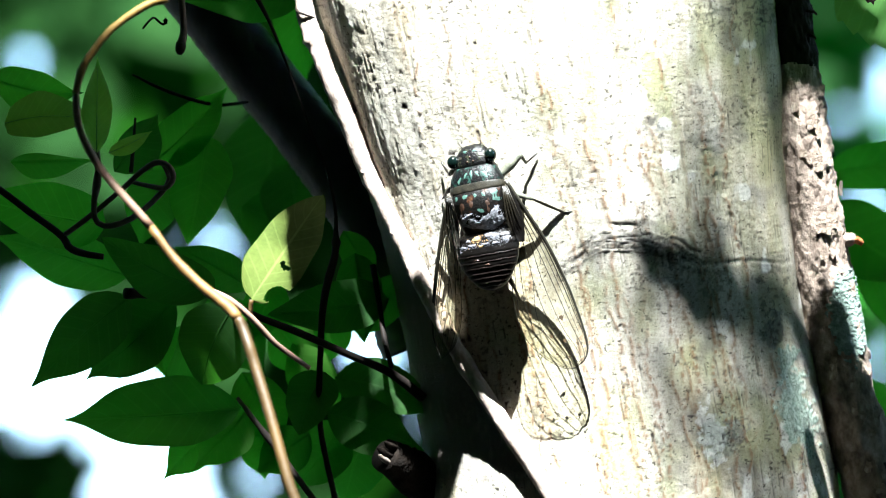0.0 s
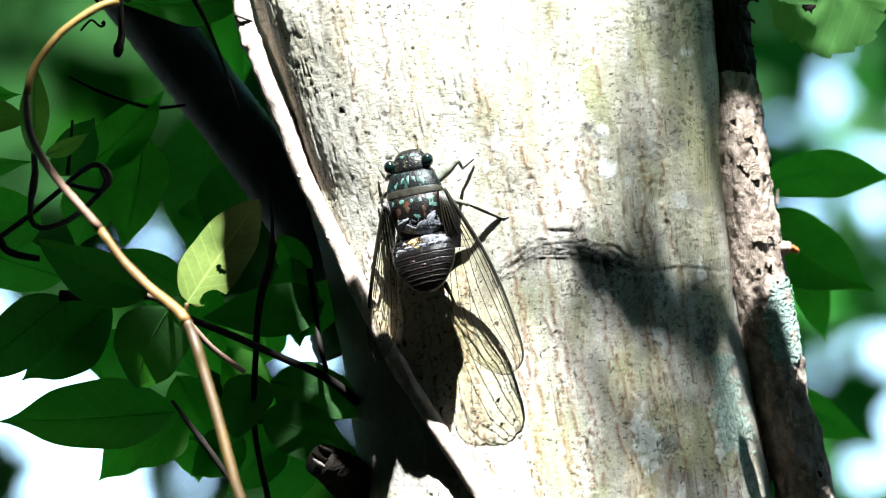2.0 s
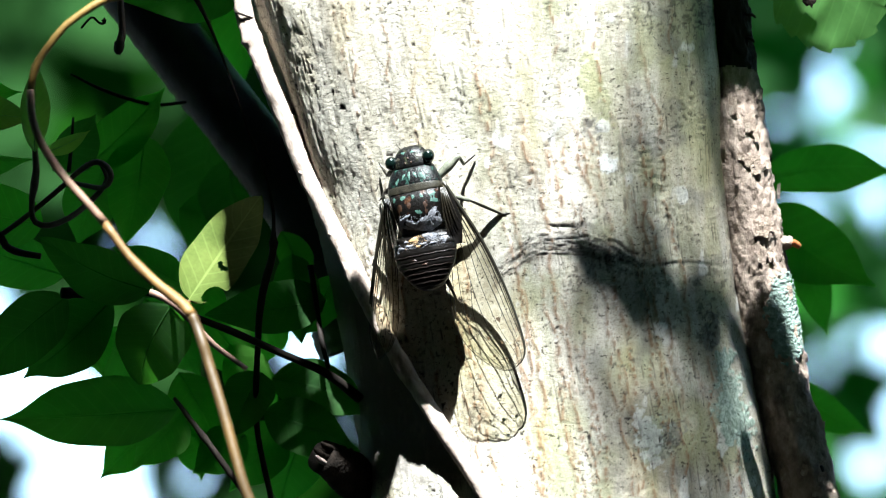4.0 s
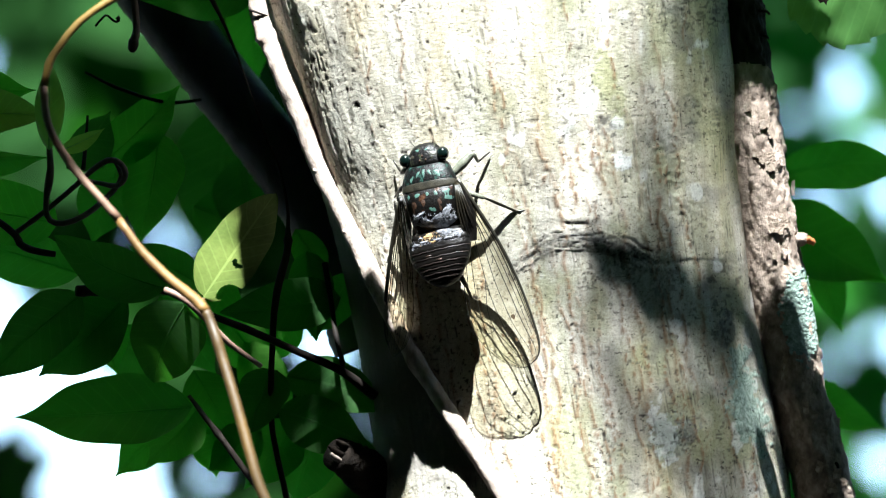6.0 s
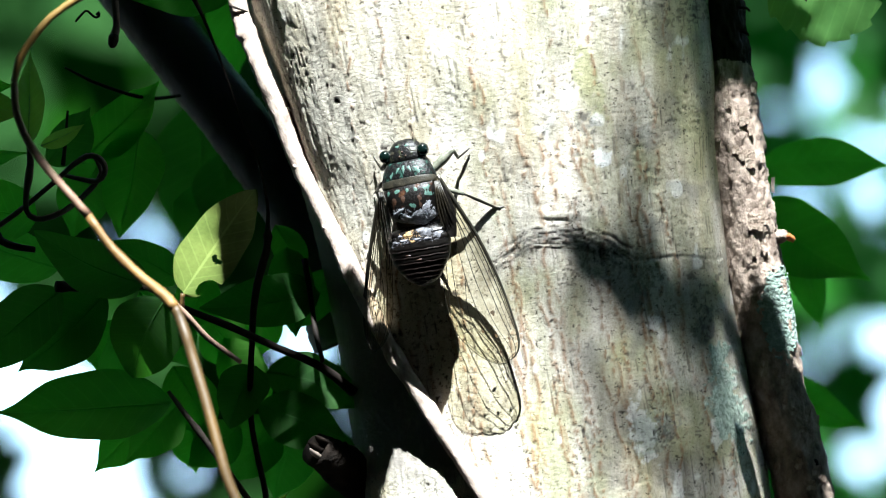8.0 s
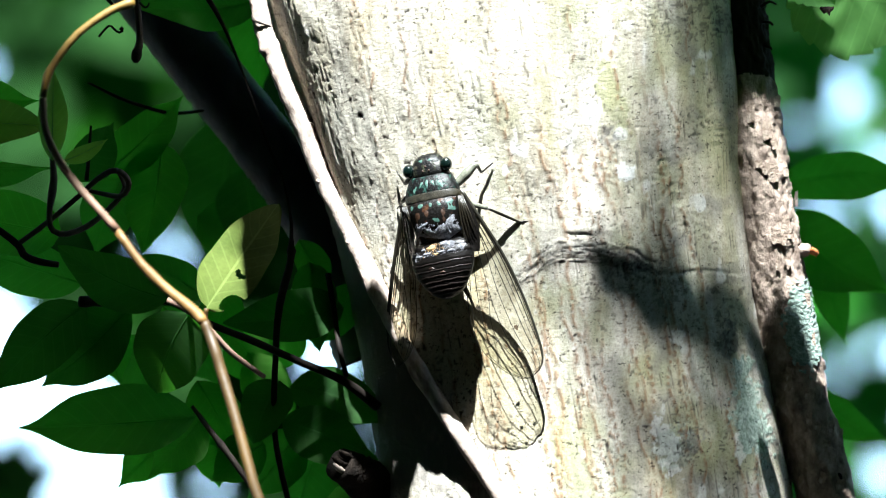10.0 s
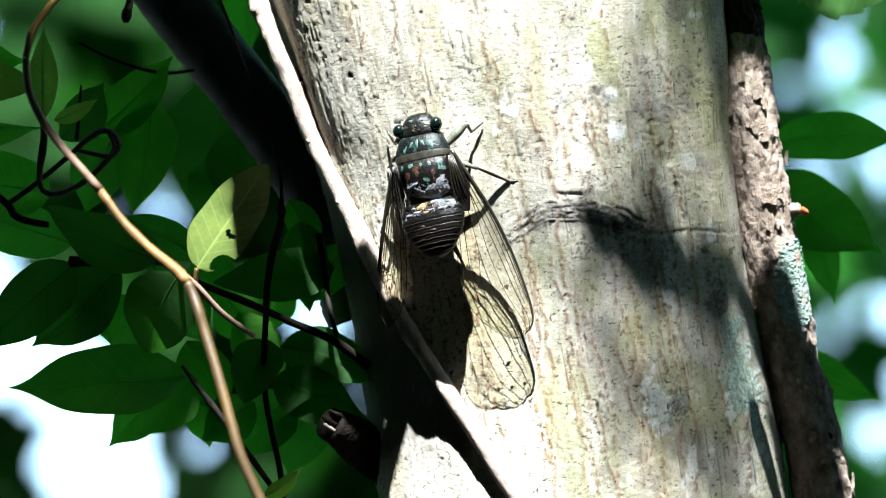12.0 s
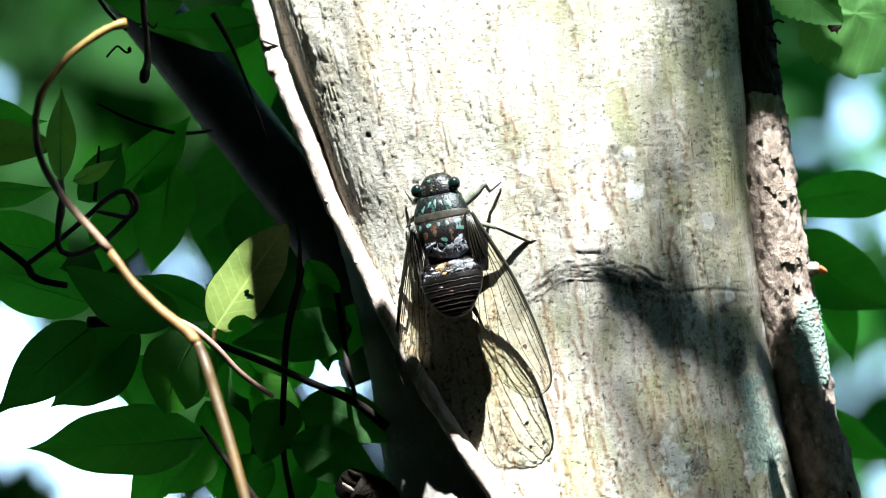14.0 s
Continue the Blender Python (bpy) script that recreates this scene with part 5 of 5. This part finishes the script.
    # dark folded hind wings at the flanks
    for sx, cx in ((1, 8.6), (-1, -7.4)):
        vs = []
        for i in range(9):
            for j in range(5):
                u, v = i / 8, j / 4 - 0.5
                w = 3.6 * math.sin(math.pi * (0.12 + 0.8 * u)) ** 0.8
                vs.append(own(cx + sx * (0.5 * u) + v * w, 13.0 + 13.0 * u, 9.4 - 1.4 * sx * v * 2 - 2.0 * u + 0.6 * math.sin(3 * v)))
        hw = part("hind_wing", mesh_from(vs, grid_faces(9, 5)), SHELL, root, "dark brown folded hind wing")
        for k in range(5):
            x = cx + (k - 2) * 0.75
            part("vein", tube([own(cx - sx * 0.4 + (k - 2) * 0.25, 11.5, 10.2), own(x, 18, 9.8), own(x + sx * 0.3, 25 - k, 8.6)], [0.00022, 0.00018, 0.0001], sides=6), VEIN, hw)

    # legs
    def leg(pts, radii, mats):
        q = [Vector((x, bark_y(x, z) - h, z)) / 1000 for x, z, h in pts]
        for i, nm in enumerate(("femur", "tibia", "tarsus")):
            if i < len(q) - 1:
                r0, r1 = radii[i]
                mid = (q[i] + q[i + 1]) / 2
                part(nm, tube([q[i], mid, q[i + 1]], [r0 / 1000 * 0.7, r0 / 1000, r1 / 1000], sides=10, step=0.0006), mats[i], root)
    leg([(7.7, 14.1, 6), (12.7, 19.4, 4.2), (14.0, 17.1, 1.6), (16.9, 19.6, 0.4)], [(1.35, 0.8), (0.5, 0.32), (0.28, 0.18)], (LEG, LEG, VEIN))
    leg([(9.4, 9.9, 6), (15.6, 8.1, 4.6), (23.7, 4.7, 1.0), (27.9, 5.3, 0.3)], [(0.7, 0.5), (0.42, 0.3), (0.28, 0.18)], (LEG, VEIN, VEIN))
    leg([(11.4, -3.9, 6), (9.1, -10.4, 7), (11.1, -14.1, 4), (12.6, -17.3, 0.5)], [(1.1, 0.8), (0.7, 0.5), (0.4, 0.25)], (VEIN, VEIN, VEIN))
    leg([(-3.1, 15.9, 6), (-5.1, 14.4, 3.6), (-6.3, 15.9, 1.4), (-7.3, 17.6, 0.4)], [(0.9, 0.6), (0.42, 0.3), (0.26, 0.16)], (VEIN, VEIN, VEIN))
    leg([(-4.6, 10.9, 6), (-5.9, 9.7, 4.0), (-6.4, 8.9, 1.6), (-7.1, 8.1, 0.4)], [(0.7, 0.5), (0.42, 0.3), (0.26, 0.16)], (VEIN, VEIN, VEIN))
    leg([(-4.1, 1.6, 6), (-6.6, -1.3, 3.6), (-8.0, -5.6, 1.2), (-8.9, -8.4, 0.4)], [(0.7, 0.5), (0.4, 0.28), (0.26, 0.16)], (VEIN, VEIN, VEIN))
    return abd


def loft_mesh_belt(own, s0, s1, w0, w1, top, bot):
    vs, na = [], 32
    for i in range(6):
        k = i / 5
        w = w0 + (w1 - w0) * k
        for j in range(na):
            a = 2 * math.pi * j / na
            vs.append(own(w * math.cos(a), s0 + (s1 - s0) * k, (top + bot) / 2 + (top - bot) / 2 * math.sin(a)))
    return mesh_from(vs, grid_faces(6, na, True))


abdomen = cicada()


# ---- the wood around: crowns that close the sky, with gaps for sun and view ----
E1 = Vector((1, 0, 0)) - SUN * SUN.x
E1.normalize()
E2 = SUN.cross(E1)


def shade_xy(p):
    """Where a stand point lies across the sunbeam, in mm."""
    return p.dot(E1) * 1000, p.dot(E2) * 1000


# gaps in the leaves above through which the sun falls: a point that it reaches (mm) and the gap's half sizes
GAPS = [(at(32, 5, 0), 54, 54), (at(84, 16, 25), 9, 9), (at(-53, -6, -30), 5, 9), (at(108, 60, -30), 24, 22)]
GAPS += [(resting(*p), 4, 4) for p in TWIG[1:9]]
GAPS += [(at(*p), 6, 4) for p in VINE_LOW[:8] + VINE_WARM[:4]] + [(at(*p), 3, 2) for p in VINE_TOP[:3]]
GAPS += [(at(-64, -23, -30), 2.5, 2), (at(-24, 45, 10), 14, 14), (at(-15, 20, 0), 12, 12)]
GAPS = [(*shade_xy(p), rx, rz) for p, rx, rz in GAPS]


def far_leaves(parent, centres, sizes, material, seed, name="crown"):
    rs = np.random.RandomState(seed)
    vs, fs, uvs = [], [], []
    for c, s in zip(centres, sizes):
        d = rs.randn(3)
        d /= np.linalg.norm(d)
        e = np.cross(d, rs.randn(3))
        e /= np.linalg.norm(e)
        n = np.cross(d, e)
        k = len(vs)
        c = np.array(c)
        for u, w, h in ((-1, 0, 0), (-0.35, -0.42, 0.1), (-0.35, 0.42, 0.1), (0.35, -0.36, 0.1), (0.35, 0.36, 0.1), (1, 0, -0.1)):
            vs.append(c + s * (d * u + e * w + n * h))
            uvs.append(((u + 1) / 2, w + 0.5))
        fs.extend([(k, k + 1, k + 2), (k + 1, k + 3, k + 4, k + 2), (k + 3, k + 5, k + 4)])
    me = mesh_from(vs, fs)
    lay = me.uv_layers.new(name="UVMap")
    for lp in me.loops:
        lay.data[lp.index].uv = uvs[lp.vertex_index]
    me.materials.append(material)
    ob = new(name, me)
    ob.parent = parent
    ob.matrix_basis = parent.matrix_basis.inverted()
    return tagged(ob, kind="stuff")


# unseen single leaves added to the bough to draw the clearer shadows: across the sunbeam and their half sizes in mm,
# distance in metres
SHADERS = [(48.5, -9.2, 7, 2.6, 0.45), (57, -8.2, 8, 3.6, 0.5), (66, -4.2, 8, 3.8, 0.7), (75, 1.5, 6, 5, 0.7), (81, 7, 5, 5, 0.7),
           (68, 21, 7, 2.5, 1.1), (75, 28, 7, 4, 1.1),
           (64, 30, 10, 3.5, 1.0), (77, 37, 8, 4, 0.9), (85, 47, 11, 8, 0.34), (90, 9, 9, 8, 0.34), (96, -2, 8, 6, 0.34), (102, -6, 7, 7, 0.34),
           (-7.4, -14.4, 5.6, 4.6, 0.13), (-15.8, -7.5, 7.5, 7, 0.2), (56, -12.5, 7, 2.6, 0.7), (43.5, -7.8, 4.5, 1.7, 0.5), (48, -12, 7, 2.0, 0.65), (62, -11, 9, 2.8, 0.9), (73, -5.5, 8, 3.6, 0.9), (-39.5, -20, 6.6, 26, 0.2), (-49.5, 28, 5, 12, 0.25),
           (-50, 84, 14, 20, 0.5), (-38, 66, 10, 14, 0.5), (-39, 18, 6, 9, 0.25), (-31, 10, 5, 9, 0.25), (-24, 1, 4.5, 8, 0.25), (-46, 12, 5, 10, 0.3)]


def shade_branch():
    """The unseen bough added overhead so that its leaves throw the dapples."""
    o = SUN * 0.75
    root = thing("bough", o + Vector((0.3, 0.2, 0.1)), "unseen leafy bough added overhead to dapple the sunlight", "branch")
    part("limb", tube([o + Vector((0.75, 0.5, -0.2)), o + Vector((0.4, 0.25, 0.1)), o + Vector((0.1, 0.2, 0.2)), o + Vector((-0.35, 0.15, 0.25))], [0.012, 0.009, 0.006, 0.003], sides=10, step=0.02), DARK, root)
    rs = np.random.RandomState(3)
    vs, fs, uv = [], [], []

    def add(c, size, seed):
        d = Vector(rs.randn(3))
        d = (d - SUN * d.dot(SUN) * 0.8).normalized()
        v, f, t = leaf_data(c - d * size, c + d * size, size * 1.0, roll=0, fold=0.1, sag=0.03, seed=seed, nu=7, nv=5)
        # turn the blade to face up
        q = len(vs)
        vs.extend(v)
        uv.extend(t)
        fs.extend(tuple(i + q for i in g) for g in f)
    for i in range(5200):
        a, b = rs.uniform(-330, 330, 2)
        if i > 3200:
            a, b = rs.uniform(-110, 110, 2)
        size = rs.uniform(0.022, 0.042)
        # smaller leaves crowd the rims of the gaps
        room = min((math.hypot((a - ga) / ra, (b - gb) / rb) - 1) * min(ra, rb) for ga, gb, ra, rb in GAPS)
        size = min(size, room / 1000)
        if size < 0.006:
            continue
        c = E1 * (a / 1000) + E2 * (b / 1000) + SUN * rs.uniform(0.55, 1.0)
        if abs(c.x) < 0.16 and abs(c.z) < 0.12:
            continue
        add(c, size, i)
    me = mesh_from(vs, fs)
    lay = me.uv_layers.new(name="UVMap")
    for lp in me.loops:
        lay.data[lp.index].uv = uv[lp.vertex_index]
    part("leaves", me, LEAF_FAR, root, kind="stuff")
    # an unseen spray of small leaves added higher up to soften the sun on one side of the trunk
    cs, ss = [], []
    for i in range(280):
        a, b = 27 + 60 * rs.rand() ** 0.5, rs.uniform(-34, 48)
        cs.append(STAND @ (E1 * (a / 1000) + E2 * (b / 1000) + SUN * rs.uniform(1.3, 1.9)))
        ss.append(rs.uniform(0.004, 0.007))
    for i in range(20):
        cs.append(STAND @ (E1 * rs.uniform(0.018, 0.05) + E2 * rs.uniform(-0.014, -0.005) + SUN * rs.uniform(0.9, 1.3)))
        ss.append(rs.uniform(0.003, 0.0048))
    far_leaves(root, cs, ss, LEAF_FAR, 90, "small_leaves")
    for a, b, ra, rb, dist in SHADERS:
        c = E1 * (a / 1000) + E2 * (b / 1000) + SUN * dist
        long = rb > ra
        d, side = (E2, E1) if long else (E1, E2)
        l, w0 = (rb, ra) if long else (ra, rb)
        v = []
        for i in range(11):
            u = i / 10
            w = w0 / 1000 * max(math.sin(math.pi * u), 0.05) ** 0.5 * (1 + 0.08 * rs.randn())
            for j in range(5):
                t = j / 2 - 1
                v.append(c + d * (2 * u - 1) * l / 1000 + side * t * w + SUN * 0.2 * w0 / 1000 * t * t)
        m2 = mesh_from(v, grid_faces(11, 5))
        m2.uv_layers.new(name="UVMap")
        part("leaf", m2, LEAF_FAR, root)


shade_branch()


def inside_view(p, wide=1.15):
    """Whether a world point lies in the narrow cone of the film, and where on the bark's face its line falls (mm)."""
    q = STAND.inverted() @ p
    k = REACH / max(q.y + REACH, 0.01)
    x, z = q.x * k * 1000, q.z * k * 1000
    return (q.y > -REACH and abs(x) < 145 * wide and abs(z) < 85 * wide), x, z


# openings between the far crowns, fitted to where bright sky shows from the eye: across, up, half sizes in mm
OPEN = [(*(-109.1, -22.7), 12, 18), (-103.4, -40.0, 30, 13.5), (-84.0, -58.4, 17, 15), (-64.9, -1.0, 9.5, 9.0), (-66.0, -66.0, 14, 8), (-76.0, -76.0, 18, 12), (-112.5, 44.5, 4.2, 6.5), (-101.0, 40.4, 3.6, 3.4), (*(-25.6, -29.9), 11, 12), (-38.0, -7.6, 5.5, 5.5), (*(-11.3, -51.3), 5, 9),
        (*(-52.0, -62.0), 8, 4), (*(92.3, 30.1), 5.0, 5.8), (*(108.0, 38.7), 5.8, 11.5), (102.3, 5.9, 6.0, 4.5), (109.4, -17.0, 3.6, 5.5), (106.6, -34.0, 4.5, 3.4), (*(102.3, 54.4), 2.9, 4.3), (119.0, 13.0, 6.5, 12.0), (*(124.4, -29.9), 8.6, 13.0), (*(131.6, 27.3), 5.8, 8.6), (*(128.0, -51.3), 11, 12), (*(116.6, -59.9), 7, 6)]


def sunny(p):
    """How far a leaf at p would stand between the sun and the sprays behind the trunk, 0 to 1."""
    t = (p.z - 2.9) / SUN_WORLD.z
    q = p - SUN_WORLD * t
    return t > 0.1 and abs(q.x) < 1.2 and 2.5 < q.y < 8.5


def wood():
    rs = np.random.RandomState(11)
    # crown of the near tree
    top, cs, ss = STAND @ Vector((-0.17, 0.0445, 2.6)), [], []
    while len(cs) < 2200:
        d = rs.randn(3)
        p = top + Vector(d / np.linalg.norm(d)) * 1.5 * rs.rand() ** 0.4 + Vector((0, 0, 0.3))
        along = (p - Vector((0, 0, HEIGHT))).dot(SUN_WORLD)
        if sunny(p) or (p - Vector((0, 0, HEIGHT)) - SUN_WORLD * along).length < 0.4:
            continue
        cs.append(p)
        ss.append(rs.uniform(0.05, 0.11))
    far_leaves(tree, cs, ss, LEAF_FAR, 99)
    # trees at the sides and behind are unseen, added to block sky light
    ring = [(-3.6, 5.2, 7.0), (3.2, 6.4, 7.5), (0.4, 8.8, 8.0), (5.6, 1.0, 7.0), (-5.4, 0.2, 7.2), (3.4, -5.0, 7.0), (-3.2, -5.4, 7.4), (0.6, -7.5, 8.0)]
    for k, (x, y, hgt) in enumerate(ring):
        root = new("tree")
        root.matrix_world = Matrix.Translation((x, y, 0))
        tagged(root, "tall leafy forest tree out of focus" if y > 0 else "unseen leafy tree added behind to block sky light", "tree", "trees around")
        PLACE[root] = STAND.inverted() @ Matrix.Translation((x, y, 0))
        pts = [STAND.inverted() @ Vector((x + dx, y + dy, z)) for dx, dy, z in ((0, 0, -0.1), (0.08, 0.05, 1.5), (-0.05, 0.1, 3.5), (0.05, 0, hgt))]
        part("trunk", tube(pts, [0.17, 0.13, 0.1, 0.03], sides=14, step=0.15, rough=0.04), STEM, root)
        cs, ss = [], []
        while len(cs) < 4200:
            a, r = rs.uniform(0, 6.283), 3.0 * math.sqrt(rs.rand())
            z = rs.uniform(0.4 if y < -2 else 1.2, hgt + 1.0)
            p = Vector((x + r * math.cos(a), y + r * math.sin(a), z))
            # keep the beam of the sun and the line of sight clear
            along = (p - Vector((0, 0, HEIGHT))).dot(SUN_WORLD)
            off = (p - Vector((0, 0, HEIGHT)) - SUN_WORLD * along).length
            if along > 0 and off < 0.42:
                continue
            if sunny(p) and rs.rand() < 0.9:
                continue
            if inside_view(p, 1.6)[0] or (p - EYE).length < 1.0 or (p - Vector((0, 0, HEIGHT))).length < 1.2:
                continue
            cs.append(p)
            ss.append(rs.uniform(0.10, 0.26))
        # crowns behind the eye get the darkened leaf, to dim bounced light
        far_leaves(root, cs, ss, LEAF_DIMMED if y < -2 else LEAF_FAR, 100 + k)
        # the sprays of this crown, placed along the sight lines to fill the view behind the trunk
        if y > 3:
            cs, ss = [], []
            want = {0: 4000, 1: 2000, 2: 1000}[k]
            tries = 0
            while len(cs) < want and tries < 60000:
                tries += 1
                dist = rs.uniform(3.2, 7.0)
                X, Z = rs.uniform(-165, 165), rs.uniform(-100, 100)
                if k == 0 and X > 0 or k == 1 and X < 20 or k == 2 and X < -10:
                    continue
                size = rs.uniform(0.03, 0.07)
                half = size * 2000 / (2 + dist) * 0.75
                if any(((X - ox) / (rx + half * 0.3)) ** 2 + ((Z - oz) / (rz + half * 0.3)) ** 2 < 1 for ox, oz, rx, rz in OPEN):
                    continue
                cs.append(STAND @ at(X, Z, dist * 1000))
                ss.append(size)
            # left sprays have shade put into the leaf colour, the others sunlight
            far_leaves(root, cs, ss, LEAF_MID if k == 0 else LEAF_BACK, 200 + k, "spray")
    # leaves out of view, added round the clearing to cut the sky light
    root = new("undergrowth")
    tagged(root, "unseen leaves added around the clearing to block sky light", "undergrowth", kind="stuff")
    PLACE[root] = STAND.inverted()
    cs, ss = [], []
    while len(cs) < 24000:
        d = rs.randn(3)
        d /= np.linalg.norm(d)
        # denser behind the eye, to keep sky light off the bark's face
        if len(cs) > 12500 and d[1] > -0.15:
            continue
        p = Vector(d) * rs.uniform(3.0, 4.6) + Vector((0, 0, HEIGHT))
        if p.z < 0 or (d[1] > (0.1 if d[0] < 0 else 0.5) and d[2] < 0.75):
            continue
        along = (p - Vector((0, 0, HEIGHT))).dot(SUN_WORLD)
        if along > 0 and (p - Vector((0, 0, HEIGHT)) - SUN_WORLD * along).length < 0.4:
            continue
        if d[0] > 0.68 and 0.0 < d[2] < 0.6 and rs.rand() < 0.88:
            continue
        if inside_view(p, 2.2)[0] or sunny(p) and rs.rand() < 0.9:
            continue
        cs.append(p)
        ss.append(rs.uniform(0.10, 0.24))
    far_leaves(root, cs, ss, LEAF_DIMMED, 280, "leaves")
    # a far edge of woods that closes the horizon
    root = new("far_woods")
    tagged(root, "distant line of green woods", "woods", kind="stuff")
    PLACE[root] = STAND.inverted()
    cs, ss = [], []
    for i in range(5000):
        a = rs.uniform(0, 6.283)
        r = rs.uniform(28, 42)
        cs.append((r * math.cos(a), r * math.sin(a), rs.uniform(0, 4.0) ** 1.0))
        ss.append(rs.uniform(0.4, 1.0))
    far_leaves(root, cs, ss, LEAF_FAR, 300, "leaves")


wood()


# ---- what moves: the abdomen, pumping as it sings ----
def motions():
    base = abdomen.matrix_basis.copy()
    low, high = -7.0, 8.0
    beat = ((0.0, 0.1), (0.4, 0.05), (0.5, 0.05), (0.8, 1.0), (1.2, 1.0), (1.4, 0.8), (2.0, 1.0), (2.2, 1.0), (3.2, 0.5), (4.3, 0.4), (4.5, 0.4), (5.0, 0.0), (5.5, 0.1), (6.0, 0.8),
            (6.5, 1.0), (7.0, 0.7), (7.5, 0.5), (8.0, 0.0), (8.5, 0.1), (9.6, 0.6), (10.8, 0.1), (11.0, 0.15), (11.5, 0.5), (12.0, 0.8), (12.5, 1.0), (13.0, 0.9), (13.5, 0.85), (14.0, 0.5))
    walk(abdomen, [(t, base @ pose(0, 0, 0, -(low + (high - low) * k))) for t, k in beat])
    # the loose vine swings in the breeze: mm across and up
    rest = vine.matrix_world.copy()
    sway = ((0.0, -2.9, -1.0), (0.5, -2.6, -1.0), (1.0, -1.4, -1.0), (1.5, -1.6, -1.0), (2.0, 0.3, -1.0), (2.2, 0.8, -0.9), (3.2, 1.2, -0.4), (4.3, 1.0, 0.0), (5.0, 0.9, 0.3), (5.5, 1.0, 0.3), (6.0, 0.9, 0.2),
            (6.5, 0.0, 0.0), (7.0, -0.6, 0.0), (7.5, -1.0, 0.0), (8.0, -1.5, 0.0), (8.5, -0.8, 0.0), (8.7, -0.7, 0.0), (9.8, -0.2, 0.0), (10.8, -0.7, 0.0), (11.0, -1.2, 0.0), (11.5, -1.9, 0.0), (12.0, -1.9, 0.0),
            (12.5, -3.6, 0.0), (13.0, -4.0, 0.0), (13.5, -3.0, 0.0), (14.0, -4.0, 0.0))
    walk(vine, [(t, rest @ pose(x / 1000, 0, z / 1000)) for t, x, z in sway])


motions()
